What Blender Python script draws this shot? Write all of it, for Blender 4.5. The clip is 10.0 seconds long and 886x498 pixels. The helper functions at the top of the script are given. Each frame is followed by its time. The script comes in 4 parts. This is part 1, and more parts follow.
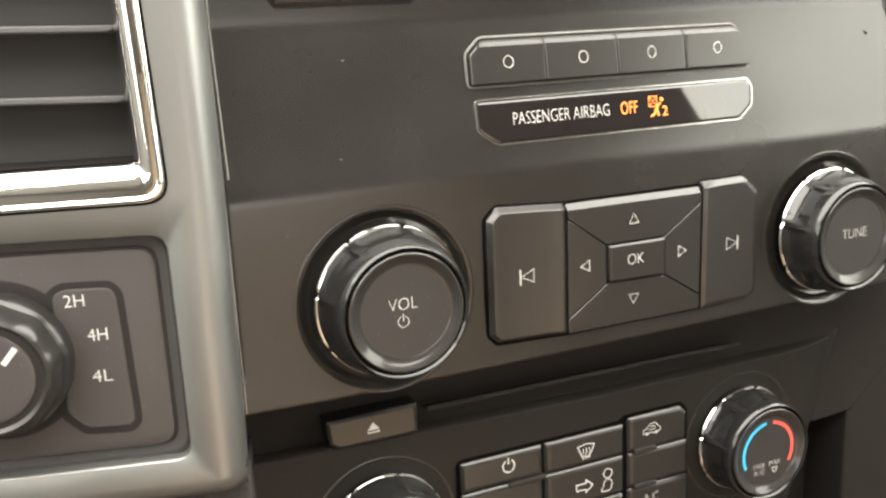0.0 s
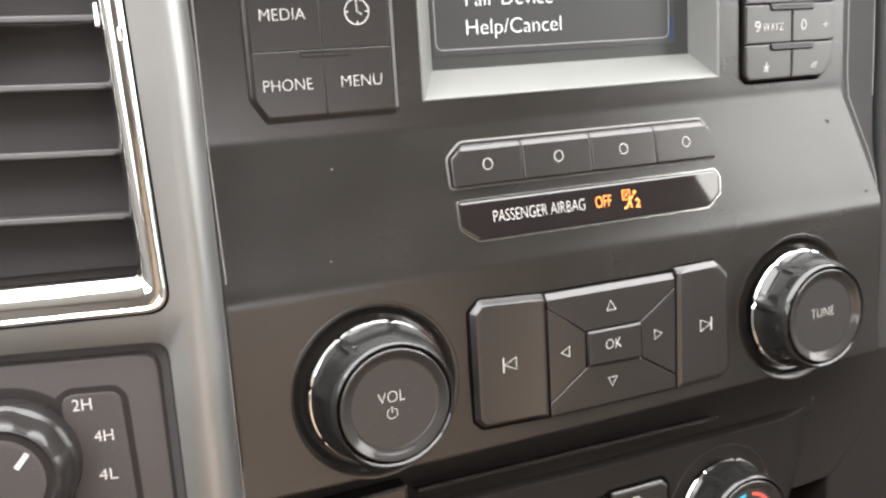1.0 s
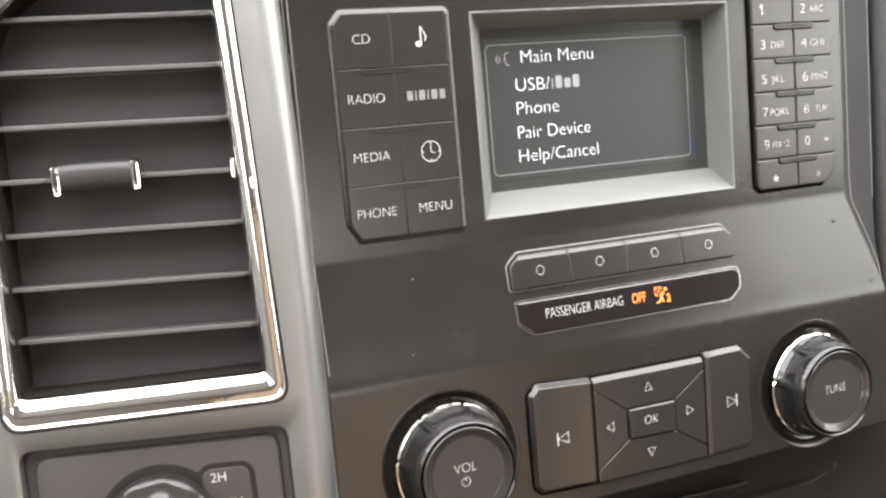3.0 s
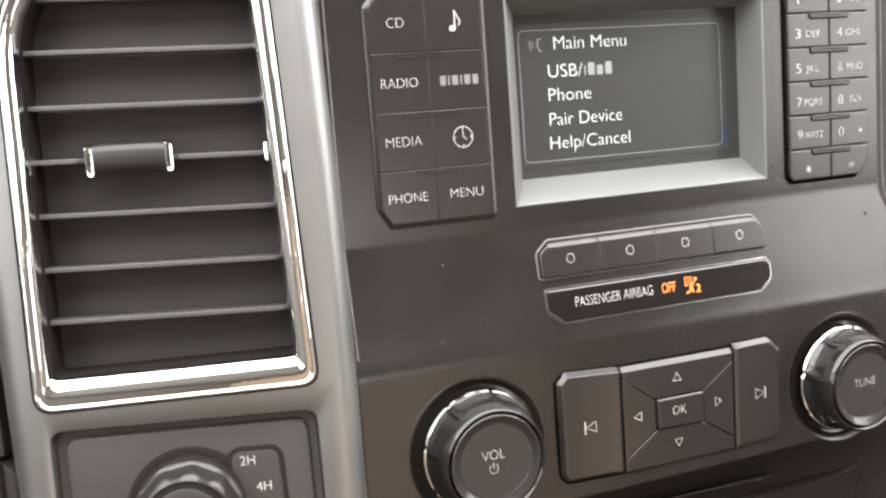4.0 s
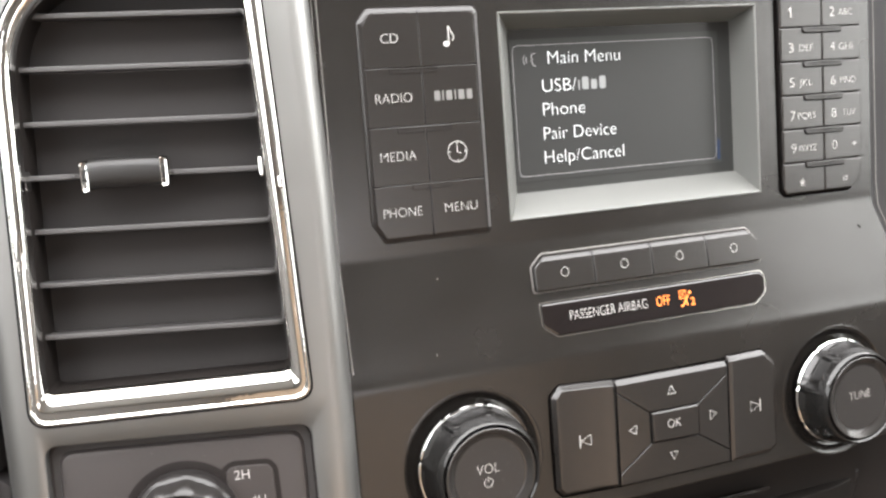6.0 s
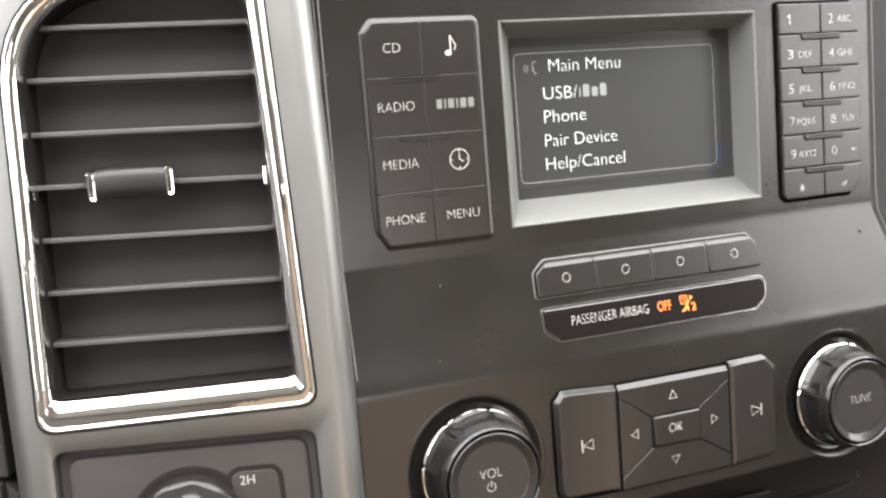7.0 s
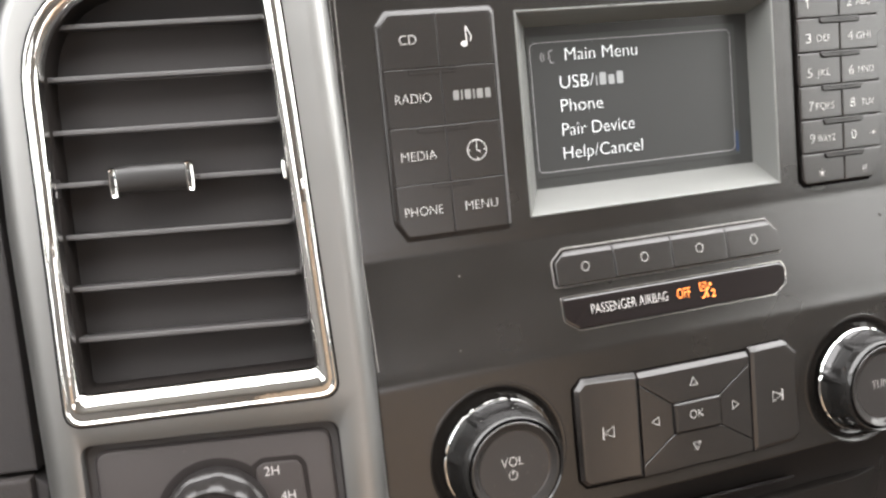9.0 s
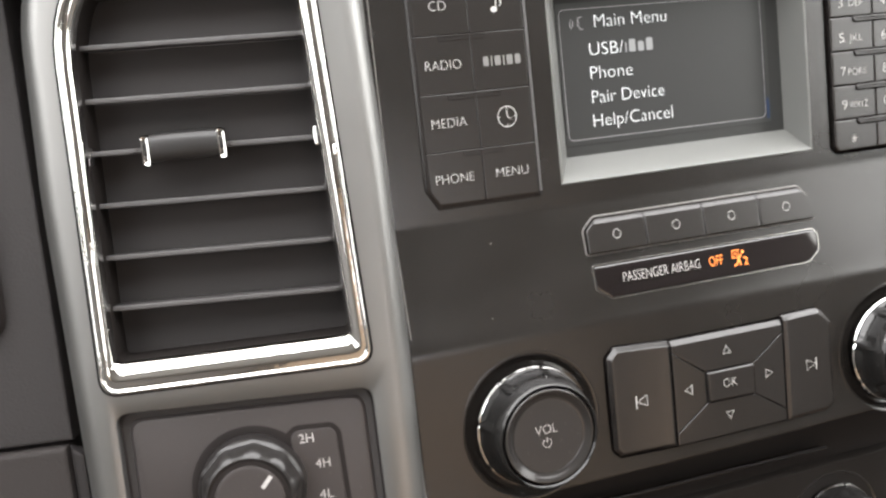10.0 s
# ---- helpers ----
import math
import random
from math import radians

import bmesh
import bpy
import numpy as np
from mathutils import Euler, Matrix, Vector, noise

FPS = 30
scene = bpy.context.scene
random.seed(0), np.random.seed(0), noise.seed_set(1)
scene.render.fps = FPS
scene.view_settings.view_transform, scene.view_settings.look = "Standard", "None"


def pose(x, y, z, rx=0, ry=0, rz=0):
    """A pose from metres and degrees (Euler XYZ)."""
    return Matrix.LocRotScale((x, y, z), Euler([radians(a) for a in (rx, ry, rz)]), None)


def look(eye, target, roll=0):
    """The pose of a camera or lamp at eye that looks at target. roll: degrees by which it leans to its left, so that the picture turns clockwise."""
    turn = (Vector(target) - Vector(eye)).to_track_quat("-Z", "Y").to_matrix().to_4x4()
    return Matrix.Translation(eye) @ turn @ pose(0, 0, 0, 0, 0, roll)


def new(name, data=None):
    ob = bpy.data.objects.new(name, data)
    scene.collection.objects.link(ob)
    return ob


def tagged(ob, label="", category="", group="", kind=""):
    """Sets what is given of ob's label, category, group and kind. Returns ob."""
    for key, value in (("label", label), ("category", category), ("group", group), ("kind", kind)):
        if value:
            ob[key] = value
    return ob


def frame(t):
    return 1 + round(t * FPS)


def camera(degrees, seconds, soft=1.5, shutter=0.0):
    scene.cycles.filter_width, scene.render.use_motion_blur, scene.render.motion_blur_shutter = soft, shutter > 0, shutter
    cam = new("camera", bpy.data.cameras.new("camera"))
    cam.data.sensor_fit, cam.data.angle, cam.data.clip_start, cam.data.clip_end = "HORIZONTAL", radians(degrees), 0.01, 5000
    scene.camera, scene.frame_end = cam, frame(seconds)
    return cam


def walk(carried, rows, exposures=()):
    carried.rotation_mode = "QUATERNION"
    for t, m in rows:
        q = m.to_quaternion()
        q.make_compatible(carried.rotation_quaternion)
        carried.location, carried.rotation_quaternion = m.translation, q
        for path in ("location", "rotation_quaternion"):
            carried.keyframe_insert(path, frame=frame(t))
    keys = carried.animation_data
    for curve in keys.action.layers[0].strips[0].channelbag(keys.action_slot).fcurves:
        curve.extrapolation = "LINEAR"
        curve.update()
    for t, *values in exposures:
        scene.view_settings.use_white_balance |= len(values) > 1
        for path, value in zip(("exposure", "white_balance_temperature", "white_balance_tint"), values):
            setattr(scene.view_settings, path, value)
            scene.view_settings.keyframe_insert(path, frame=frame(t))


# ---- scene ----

# All sizes below are in centimetres on the face of the centre stack: u to the right, v up the face, w out of it.
CM = 0.01
LEAN = 18.0
FACE = Matrix.Translation((0, 0, 0.62)) @ pose(0, 0, 0, 90 - LEAN, 0, 0)
# The vent side stands proud of the stack and turns towards the driver.
TRIM = FACE @ Matrix.Translation((-13.0 * CM, 0, 2.145 * CM)) @ pose(0, 0, 0, 0, -13.77, 0) @ pose(0, 0, 0, -1.35, 0, 0)

cam = camera(49.4, 10.0, soft=2.5)
# seconds; u, v, w of the eye; turn, nod and lean in degrees
PATH = [
    (0, -17.06, 7.88, 24.53, -23.84, -13.92, -2.55),
    (0.1, -17.13, 8.59, 24.65, -24.01, -13.98, -2.61),
    (0.2, -17.10, 8.84, 25.06, -23.92, -13.24, -2.80),
    (0.4, -16.93, 9.39, 25.55, -23.72, -12.66, -3.26),
    (0.5, -16.96, 9.38, 25.48, -24.21, -12.13, -3.05),
    (1, -17.13, 9.67, 25.90, -24.01, -11.36, -3.47),
    (1.5, -18.02, 9.73, 26.82, -23.50, -9.72, -3.42),
    (2, -19.50, 11.56, 29.92, -22.01, -9.03, -4.33),
    (2.2, -20.05, 11.55, 31.08, -21.39, -8.29, -4.44),
    (3.3, -19.85, 11.88, 30.66, -21.75, -7.08, -5.07),
    (3.5, -20.36, 11.57, 30.92, -20.93, -6.80, -4.53),
    (4, -20.40, 11.77, 30.37, -20.89, -7.87, -4.27),
    (4.5, -20.28, 11.54, 30.27, -20.74, -7.72, -4.39),
    (5, -20.43, 11.67, 30.37, -20.97, -7.48, -4.25),
    (5.5, -20.22, 11.76, 30.47, -20.93, -7.32, -4.31),
    (7, -20.29, 12.06, 30.87, -20.67, -7.06, -4.58),
    (7.5, -20.36, 11.89, 31.30, -20.00, -6.43, -5.06),
    (8, -20.65, 11.71, 30.45, -19.97, -8.05, -4.48),
    (8.5, -20.75, 11.89, 30.88, -19.69, -7.48, -4.94),
    (9, -20.33, 12.22, 31.00, -19.48, -7.75, -5.55),
    (9.5, -20.24, 11.46, 30.28, -19.82, -8.16, -5.24),
    (10, -20.92, 11.36, 30.77, -18.52, -8.00, -6.26),
]
walk(cam, [(t, FACE @ pose(u * CM, v * CM, w * CM) @ pose(0, 0, 0, 0, yaw, 0) @ pose(0, 0, 0, pitch, 0, 0) @ pose(0, 0, 0, 0, 0, roll))
           for t, u, v, w, yaw, pitch, roll in PATH],
     exposures=[(0.0, 0.49, 6900, 7), (0.1, 0.52, 6850, 8), (0.5, 0.76, 6400, 12), (1.0, 0.52, 6380, 12), (2.0, 0.43, 6380, 12), (3.5, 0.43, 6380, 12), (4.5, 0.26, 6380, 12),
                (5.5, 0.31, 6380, 12), (7.5, 0.35, 6380, 12), (9.0, 0.24, 6380, 12), (10.0, 0.02, 6380, 12)])

# ---- light ----
world = bpy.data.worlds.new("sky")
scene.world = world
world.use_nodes = True
sky = world.node_tree.nodes.new("ShaderNodeTexSky")
sky.sky_type = "NISHITA"
sky.sun_disc = False
sky.sun_elevation, sky.sun_rotation = radians(21.9), radians(343.3)
back = world.node_tree.nodes["Background"]
world.node_tree.links.new(sky.outputs[0], back.inputs[0])
back.inputs[1].default_value = 0.06

sun = new("sun", bpy.data.lights.new("sun", "SUN"))
sun.data.energy, sun.data.angle, sun.data.color = 5.0, radians(1), (1.0, 0.95, 0.88)
sun.matrix_world = look((-0.3, 1.0, 1.42), (0, 0, 1.0))


def window_light(name, place, target, wide, high, watts, tint):
    lamp = new(name, bpy.data.lights.new(name, "AREA"))
    lamp.data.shape, lamp.data.size, lamp.data.size_y = "RECTANGLE", wide, high
    lamp.data.energy, lamp.data.color = watts, tint
    lamp.matrix_world = look(place, target)
    return lamp


# Daylight in the openings of the cabin: side windows, rear window and the sloping windscreen.
window_light("daylight_passenger_window", (0.80, -0.36, 1.02), (0, -0.36, 0.86), 0.96, 0.36, 6.9, (1.0, 0.99, 0.92))
window_light("daylight_driver_window", (-0.80, -0.34, 1.02), (0, -0.34, 0.86), 0.92, 0.36, 4.6, (1.0, 0.98, 0.93))
window_light("daylight_rear_window", (0, -1.80, 1.07), (0, 0, 0.80), 1.0, 0.22, 3.4, (1.0, 0.96, 0.93))
window_light("daylight_windscreen", (0, 0.09, 1.075), (0, -0.314, 0.16), 1.58, 1.10, 52, (1.0, 0.985, 0.95))


# ---- materials ----
def surface(name, colour, rough=0.5, metal=0.0, grain=0.0, grain_size=0.0004, vary=0.12, patch=0.03, emit=None, strength=0.0, coat=0.0, dust=0.0, rough_vary=0.08, gloss=0.5):
    """A painted, moulded or plated surface with two scales of variation, sizes in metres."""
    mat = bpy.data.materials.new(name)
    mat.use_nodes = True
    nt = mat.node_tree
    n, l = nt.nodes, nt.links
    b = n["Principled BSDF"]
    coords = n.new("ShaderNodeTexCoord")
    big = n.new("ShaderNodeTexNoise")
    big.inputs["Scale"].default_value = 1 / patch
    big.inputs["Detail"].default_value = 4
    l.new(coords.outputs["Object"], big.inputs["Vector"])
    fine = n.new("ShaderNodeTexNoise")
    fine.inputs["Scale"].default_value = 1 / grain_size
    fine.inputs["Detail"].default_value = 2
    l.new(coords.outputs["Object"], fine.inputs["Vector"])
    mix = n.new("ShaderNodeMix")
    mix.data_type = "RGBA"
    lo = [c * (1 - vary) for c in colour]
    hi = [min(1, c * (1 + vary)) for c in colour]
    mix.inputs[6].default_value, mix.inputs[7].default_value = (*lo, 1), (*hi, 1)
    l.new(big.outputs["Fac"], mix.inputs[0])
    colour_out = mix.outputs[2]
    if dust:
        speck = n.new("ShaderNodeTexNoise")
        speck.inputs["Scale"].default_value = 1 / 0.0011
        speck.inputs["Detail"].default_value = 1
        l.new(coords.outputs["Object"], speck.inputs["Vector"])
        ramp = n.new("ShaderNodeMapRange")
        ramp.inputs[1].default_value, ramp.inputs[2].default_value = 0.74, 0.80
        ramp.inputs[3].default_value, ramp.inputs[4].default_value = 0.0, dust
        l.new(speck.outputs["Fac"], ramp.inputs[0])
        dusty = n.new("ShaderNodeMix")
        dusty.data_type = "RGBA"
        dusty.inputs[7].default_value = (0.5, 0.47, 0.43, 1)
        l.new(ramp.outputs[0], dusty.inputs[0])
        l.new(colour_out, dusty.inputs[6])
        colour_out = dusty.outputs[2]
    l.new(colour_out, b.inputs["Base Color"])
    rr = n.new("ShaderNodeMapRange")
    rr.inputs[3].default_value, rr.inputs[4].default_value = max(0.02, rough - rough_vary), min(1, rough + rough_vary)
    l.new(big.outputs["Fac"], rr.inputs[0])
    l.new(rr.outputs[0], b.inputs["Roughness"])
    b.inputs["Metallic"].default_value = metal
    b.inputs["Specular IOR Level"].default_value = gloss
    b.inputs["Coat Weight"].default_value = coat
    if grain:
        bump = n.new("ShaderNodeBump")
        bump.inputs["Strength"].default_value = grain
        bump.inputs["Distance"].default_value = grain_size * 0.5
        l.new(fine.outputs["Fac"], bump.inputs["Height"])
        l.new(bump.outputs[0], b.inputs["Normal"])
    if emit:
        b.inputs["Emission Color"].default_value = (*emit, 1)
        b.inputs["Emission Strength"].default_value = strength
    return mat


M_FASCIA = surface("charcoal_soft_plastic", (0.0118, 0.0104, 0.0092), 0.25, grain=0.12, grain_size=0.0003, dust=0.04, gloss=0.6)
M_BUTTON = surface("dark_button_plastic", (0.016, 0.0142, 0.013), 0.25, vary=0.03, patch=0.05, rough_vary=0.02, gloss=0.55)
M_GAP = surface("black_joint", (0.003, 0.0027, 0.0025), 0.8, gloss=0.0)
M_TRIM = surface("warm_silver_satin_paint", (0.24, 0.239, 0.233), 0.42, metal=0.9, grain=0.10, grain_size=0.00025, vary=0.06)
M_CHROME = surface("bright_chrome", (0.86, 0.86, 0.84), 0.05, metal=1.0, vary=0.03, rough_vary=0.03, grain=0.02, grain_size=0.005)
M_CHROME_SOFT = surface("worn_chrome", (0.82, 0.82, 0.80), 0.2, metal=1.0, vary=0.05)
M_VANE = surface("vent_vane_plastic", (0.035,0.032,0.0315), 0.6, grain=0.1)
# Grey raised above black to carry the glare haze over the vent.
M_VENT_BACK = surface("vent_haze_grey", (0.032, 0.029, 0.0285), 0.7, grain=0.1, gloss=0.3)
# Paler than the parts it lies on: light on rounded edges put into colour.
M_BEVEL_SHEEN = surface("bevel_sheen_grey", (0.065, 0.062, 0.062), 0.40, vary=0.1)
M_DARK = surface("black_plastic", (0.014, 0.0118, 0.0108), 0.6, grain=0.2, gloss=0.12)
M_SWITCH = surface("switch_plate_plastic", (0.039, 0.034, 0.0328), 0.42, grain=0.25, grain_size=0.0003, dust=0.08)
M_GROOVE = surface("switch_groove", (0.012, 0.0095, 0.009), 0.5, gloss=0.3)
M_DIAL = surface("switch_dial_plastic", (0.014, 0.0125, 0.012), 0.32, vary=0.03, patch=0.05, rough_vary=0.02)
M_TAB = surface("slide_tab_plastic", (0.013, 0.012, 0.0115), 0.42, vary=0.05)
M_KNOB = surface("knob_grip_plastic", (0.012, 0.0115, 0.011), 0.11, grain=0.05)
M_COLLAR = surface("dark_collar", (0.0118, 0.0104, 0.0094), 0.2, gloss=0.6)
M_CAP = surface("knob_cap_plastic", (0.019, 0.0172, 0.0165), 0.42, grain=0.15, grain_size=0.0002, dust=0.1)
M_CAP_RIM = surface("knob_cap_bevel", (0.022, 0.0205, 0.0195), 0.16)
M_PRINT = surface("white_print", (0.42, 0.41, 0.395), 0.55, vary=0.05)
M_PRINT_DIM = surface("grey_print", (0.36, 0.353, 0.34), 0.55, vary=0.05)
M_PRINT_FAINT = surface("faint_print", (0.14, 0.137, 0.132), 0.55, vary=0.05)
M_PIANO = surface("gloss_black_lens", (0.010, 0.008, 0.008), 0.03, coat=0.5, rough_vary=0.01)
M_PIANO_RIM = surface("lens_rim", (0.42, 0.41, 0.39), 0.2, metal=0.95)
M_ORANGE = surface("lit_orange_legend", (0.8, 0.25, 0.05), 0.5, emit=(1.0, 0.20, 0.02), strength=0.95)
M_BEZEL = surface("satin_silver_bezel", (0.122, 0.124, 0.117), 0.4, metal=0.0, grain=0.08, vary=0.05, gloss=0.5)
M_LCD = surface("lit_display_ground", (0.02, 0.02, 0.02), 0.32, gloss=0.35, emit=(0.10, 0.106, 0.096), strength=0.25, rough_vary=0.02)
M_LCD_TEXT = surface("lit_display_text", (0.3, 0.3, 0.3), 0.4, emit=(0.90, 0.97, 0.93), strength=0.8)
M_LCD_BAR = surface("lit_display_bar", (0.15, 0.15, 0.15), 0.4, emit=(0.45, 0.48, 0.46), strength=0.42)
M_LCD_GREY = surface("lit_display_icon", (0.25, 0.25, 0.25), 0.4, emit=(0.45, 0.46, 0.45), strength=0.22)
M_LCD_BLUE = surface("lit_display_edge", (0.015, 0.03, 0.07), 0.3, emit=(0.03, 0.08, 0.30), strength=0.015)
M_GLASSY = surface("display_lens", (0.03, 0.031, 0.030), 0.32, gloss=0.35, rough_vary=0.03)
M_BLUE = surface("blue_print", (0.03, 0.38, 0.62), 0.5, vary=0.05)
M_RED = surface("red_print", (0.70, 0.08, 0.06), 0.5, vary=0.05)
# Painted glint for moulded edges; also the colour of the pale dirt specks.
M_GLINT_SPECK = surface("edge_glint_and_pale_speck", (0.17, 0.163, 0.155), 0.35)
M_CHEEK = surface("side_cheek_plastic", (0.02, 0.02, 0.021), 0.5, grain=0.2)
# Darker and duller than the fascia: the recess's shade put into the material.
M_CLIMATE = surface("shaded_climate_plastic", (0.0105, 0.009, 0.008), 0.45, grain=0.12, grain_size=0.0003, dust=0.06, gloss=0.2)
M_DASH = surface("dash_grained_plastic", (0.02,0.0175,0.0175), 0.66, grain=0.4, grain_size=0.0009)
M_DASH_LOW = surface("lower_dash_brown_plastic", (0.022, 0.0182, 0.0172), 0.66, grain=0.5, grain_size=0.0009)
M_LINING = surface("grey_door_lining", (0.15, 0.143, 0.135), 0.7, grain=0.3, grain_size=0.002)
M_HEAD = surface("headliner_cloth", (0.27, 0.262, 0.248), 0.9, grain=0.4, grain_size=0.001)
M_CARPET = surface("brown_carpet", (0.13, 0.098, 0.078), 0.95, grain=0.6, grain_size=0.003, gloss=0.1)
# Bright tan for unseen rear surfaces that throw warm light on the stack.
M_TAN_BOUNCE = surface("tan_bounce_lining", (0.64, 0.485, 0.355), 0.8, grain=0.3, grain_size=0.002)


# ---- building blocks ----
ORIGIN = {}


def thing(name, label, category, frame_of=FACE, at=(0, 0, 0), group=""):
    ob = new(name)
    ob.empty_display_size = 0.01
    ob.matrix_world = frame_of @ Matrix.Translation(Vector(at) * CM)
    ORIGIN[ob.name] = Vector(at)
    return tagged(ob, label, category, group)


def mesh_of(name, bm, material, off, smooth=35):
    bmesh.ops.recalc_face_normals(bm, faces=bm.faces[:])
    for v in bm.verts:
        v.co = (v.co - off) * CM
    me = bpy.data.meshes.new(name)
    bm.to_mesh(me)
    bm.free()
    me.materials.append(material)
    me.shade_smooth()
    me.set_sharp_from_angle(angle=radians(smooth))
    return me


def part(name, bm, material, parent, label="", smooth=35):
    off = ORIGIN[parent.name]
    ob = new(name, mesh_of(name, bm, material, off, smooth))
    ob.parent = parent
    ORIGIN[ob.name] = off
    return tagged(ob, label) if label else ob


def structure(name, bm, material, label, category, frame_of=FACE):
    ob = new(name, mesh_of(name, bm, material, Vector((0, 0, 0))))
    ob.matrix_world = frame_of
    return tagged(ob, label, category, kind="structure")


def inset(pts, d):
    """A closed outline moved inwards by d (counter-clockwise outlines)."""
    out, n = [], len(pts)
    for i in range(n):
        p, a, b = Vector(pts[i]), Vector(pts[i - 1]), Vector(pts[(i + 1) % n])
        e, g = (p - a).normalized(), (b - p).normalized()
        ne, ng = Vector((-e.y, e.x)), Vector((-g.y, g.x))
        m = ne + ng
        m = m / max(0.25, m.dot(m)) * 2
        out.append(tuple(p + m * d))
    return out


def rounded(pts, r, steps=5):
    """A polygon with its corners rounded; r: one radius or one for each corner."""
    out, n = [], len(pts)
    rs = r if isinstance(r, (list, tuple)) else [r] * n
    for i in range(n):
        p, a, b = Vector(pts[i]), Vector(pts[i - 1]), Vector(pts[(i + 1) % n])
        if rs[i] <= 0:
            out.append(tuple(p))
            continue
        e, g = (a - p), (b - p)
        cut = min(rs[i], e.length * 0.48, g.length * 0.48)
        p0, p1 = p + e.normalized() * cut, p + g.normalized() * cut
        for k in range(steps + 1):
            t = k / steps
            out.append(tuple(p0 * (1 - t) ** 2 + p * 2 * t * (1 - t) + p1 * t ** 2))
    return out


def box_pts(x0, x1, y0, y1):
    return [(x0, y0), (x1, y0), (x1, y1), (x0, y1)]


def shell(loops, cap_first=False, cap_last=True, closed=True):
    """Faces between loops of equally many points (x, y, z)."""
    bm = bmesh.new()
    rings = [[bm.verts.new(p) for p in lp] for lp in loops]
    n = len(rings[0])
    for a, b in zip(rings, rings[1:]):
        for i in range(n if closed else n - 1):
            j = (i + 1) % n
            bm.faces.new((a[i], a[j], b[j], b[i]))
    if cap_first:
        bm.faces.new(rings[0])
    if cap_last:
        bm.faces.new(rings[-1])
    return bm


def level(pts, w):
    return [(x, y, w(x, y) if callable(w) else w) for x, y in pts]


def slab(pts, w0, w1, edge=0.05, r=0.04, steps=3):
    """A raised piece with a softened upper edge and corners of radius r."""
    ring = lambda d: rounded(inset(pts, d), r, steps)
    return shell([level(ring(0), w0), level(ring(0), w1 - edge), level(ring(edge * 0.3), w1 - edge * 0.3), level(ring(edge), w1), level(ring(edge + 0.02), w1)], cap_first=True)


def key_slab(pts, w0, top, bevel=0.12, soft=0.03, r=0.05, steps=3, slope=0.75):
    """A key with a bevelled edge; top: its height or a function of u and v."""
    def low(x, y):
        return (top(x, y) if callable(top) else top) - bevel * slope
    ring = lambda d: rounded(inset(pts, d), r, steps)
    return shell([level(ring(0), w0), level(ring(0), low), level(ring(soft), lambda x, y: low(x, y) + soft * min(1, slope * 1.3)), level(ring(bevel - soft), lambda x, y: low(x, y) + bevel * slope - soft * 0.3), level(ring(bevel + soft), top), level(ring(bevel + soft + 0.02), top)], cap_first=True)


def fold_edge(bm, p, q, width, drop):
    """Folds the strip along the upper edge p to q down by drop."""
    along = (Vector((*q, 0)) - Vector((*p, 0))).normalized()
    out = Vector((-along.y, along.x, 0))
    line = Vector((*p, 0)) - out * width
    bmesh.ops.bisect_plane(bm, geom=bm.verts[:] + bm.edges[:] + bm.faces[:], plane_co=line, plane_no=out)
    for v in bm.verts:
        far = (Vector((v.co.x, v.co.y, 0)) - line).dot(out)
        if far > 0.0005:
            v.co.z -= drop * far / width
    return bm


def ridge(pts, material, parent, label=""):
    """A thin raised line round an outline on the fascia."""
    return part("surround_edge", shell([level(inset(pts, d), above(h)) for d, h in ((-0.075, 0.0), (-0.06, 0.028), (-0.035, 0.032), (-0.015, 0.02), (-0.01, -0.02))], cap_last=False), material, parent, label)


def plate_with_holes(outer, holes, w):
    bm = bmesh.new()
    edges = []
    for pts in [outer, *holes]:
        vs = [bm.verts.new((x, y, w)) for x, y in pts]
        edges += [bm.edges.new((vs[i], vs[(i + 1) % len(vs)])) for i in range(len(vs))]
    bmesh.ops.triangle_fill(bm, use_beauty=True, use_dissolve=False, edges=edges)
    return bm


def add(bm, other):
    me = bpy.data.meshes.new("tmp")
    other.to_mesh(me)
    other.free()
    bm.from_mesh(me)
    bpy.data.meshes.remove(me)
    return bm


def lathe(profile, centre, turns=72, wave=None, cap=True):
    """profile: radius and height from the outside in; wave: change of radius by angle and height."""
    loops = []
    for r, h in profile:
        lp = []
        for k in range(turns):
            a = 2 * math.pi * k / turns
            rr = r + (wave(a, h) if wave else 0)
            lp.append((centre[0] + rr * math.cos(a), centre[1] + rr * math.sin(a), h))
        loops.append(lp)
    return shell(loops, cap_first=False, cap_last=cap)


def block(x0, x1, y0, y1, z0, z1, edge=0.0):
    bm = slab(box_pts(x0, x1, y0, y1), z0, z1, edge) if edge else shell([level(box_pts(x0, x1, y0, y1), z0), level(box_pts(x0, x1, y0, y1), z1)], cap_first=True)
    return bm


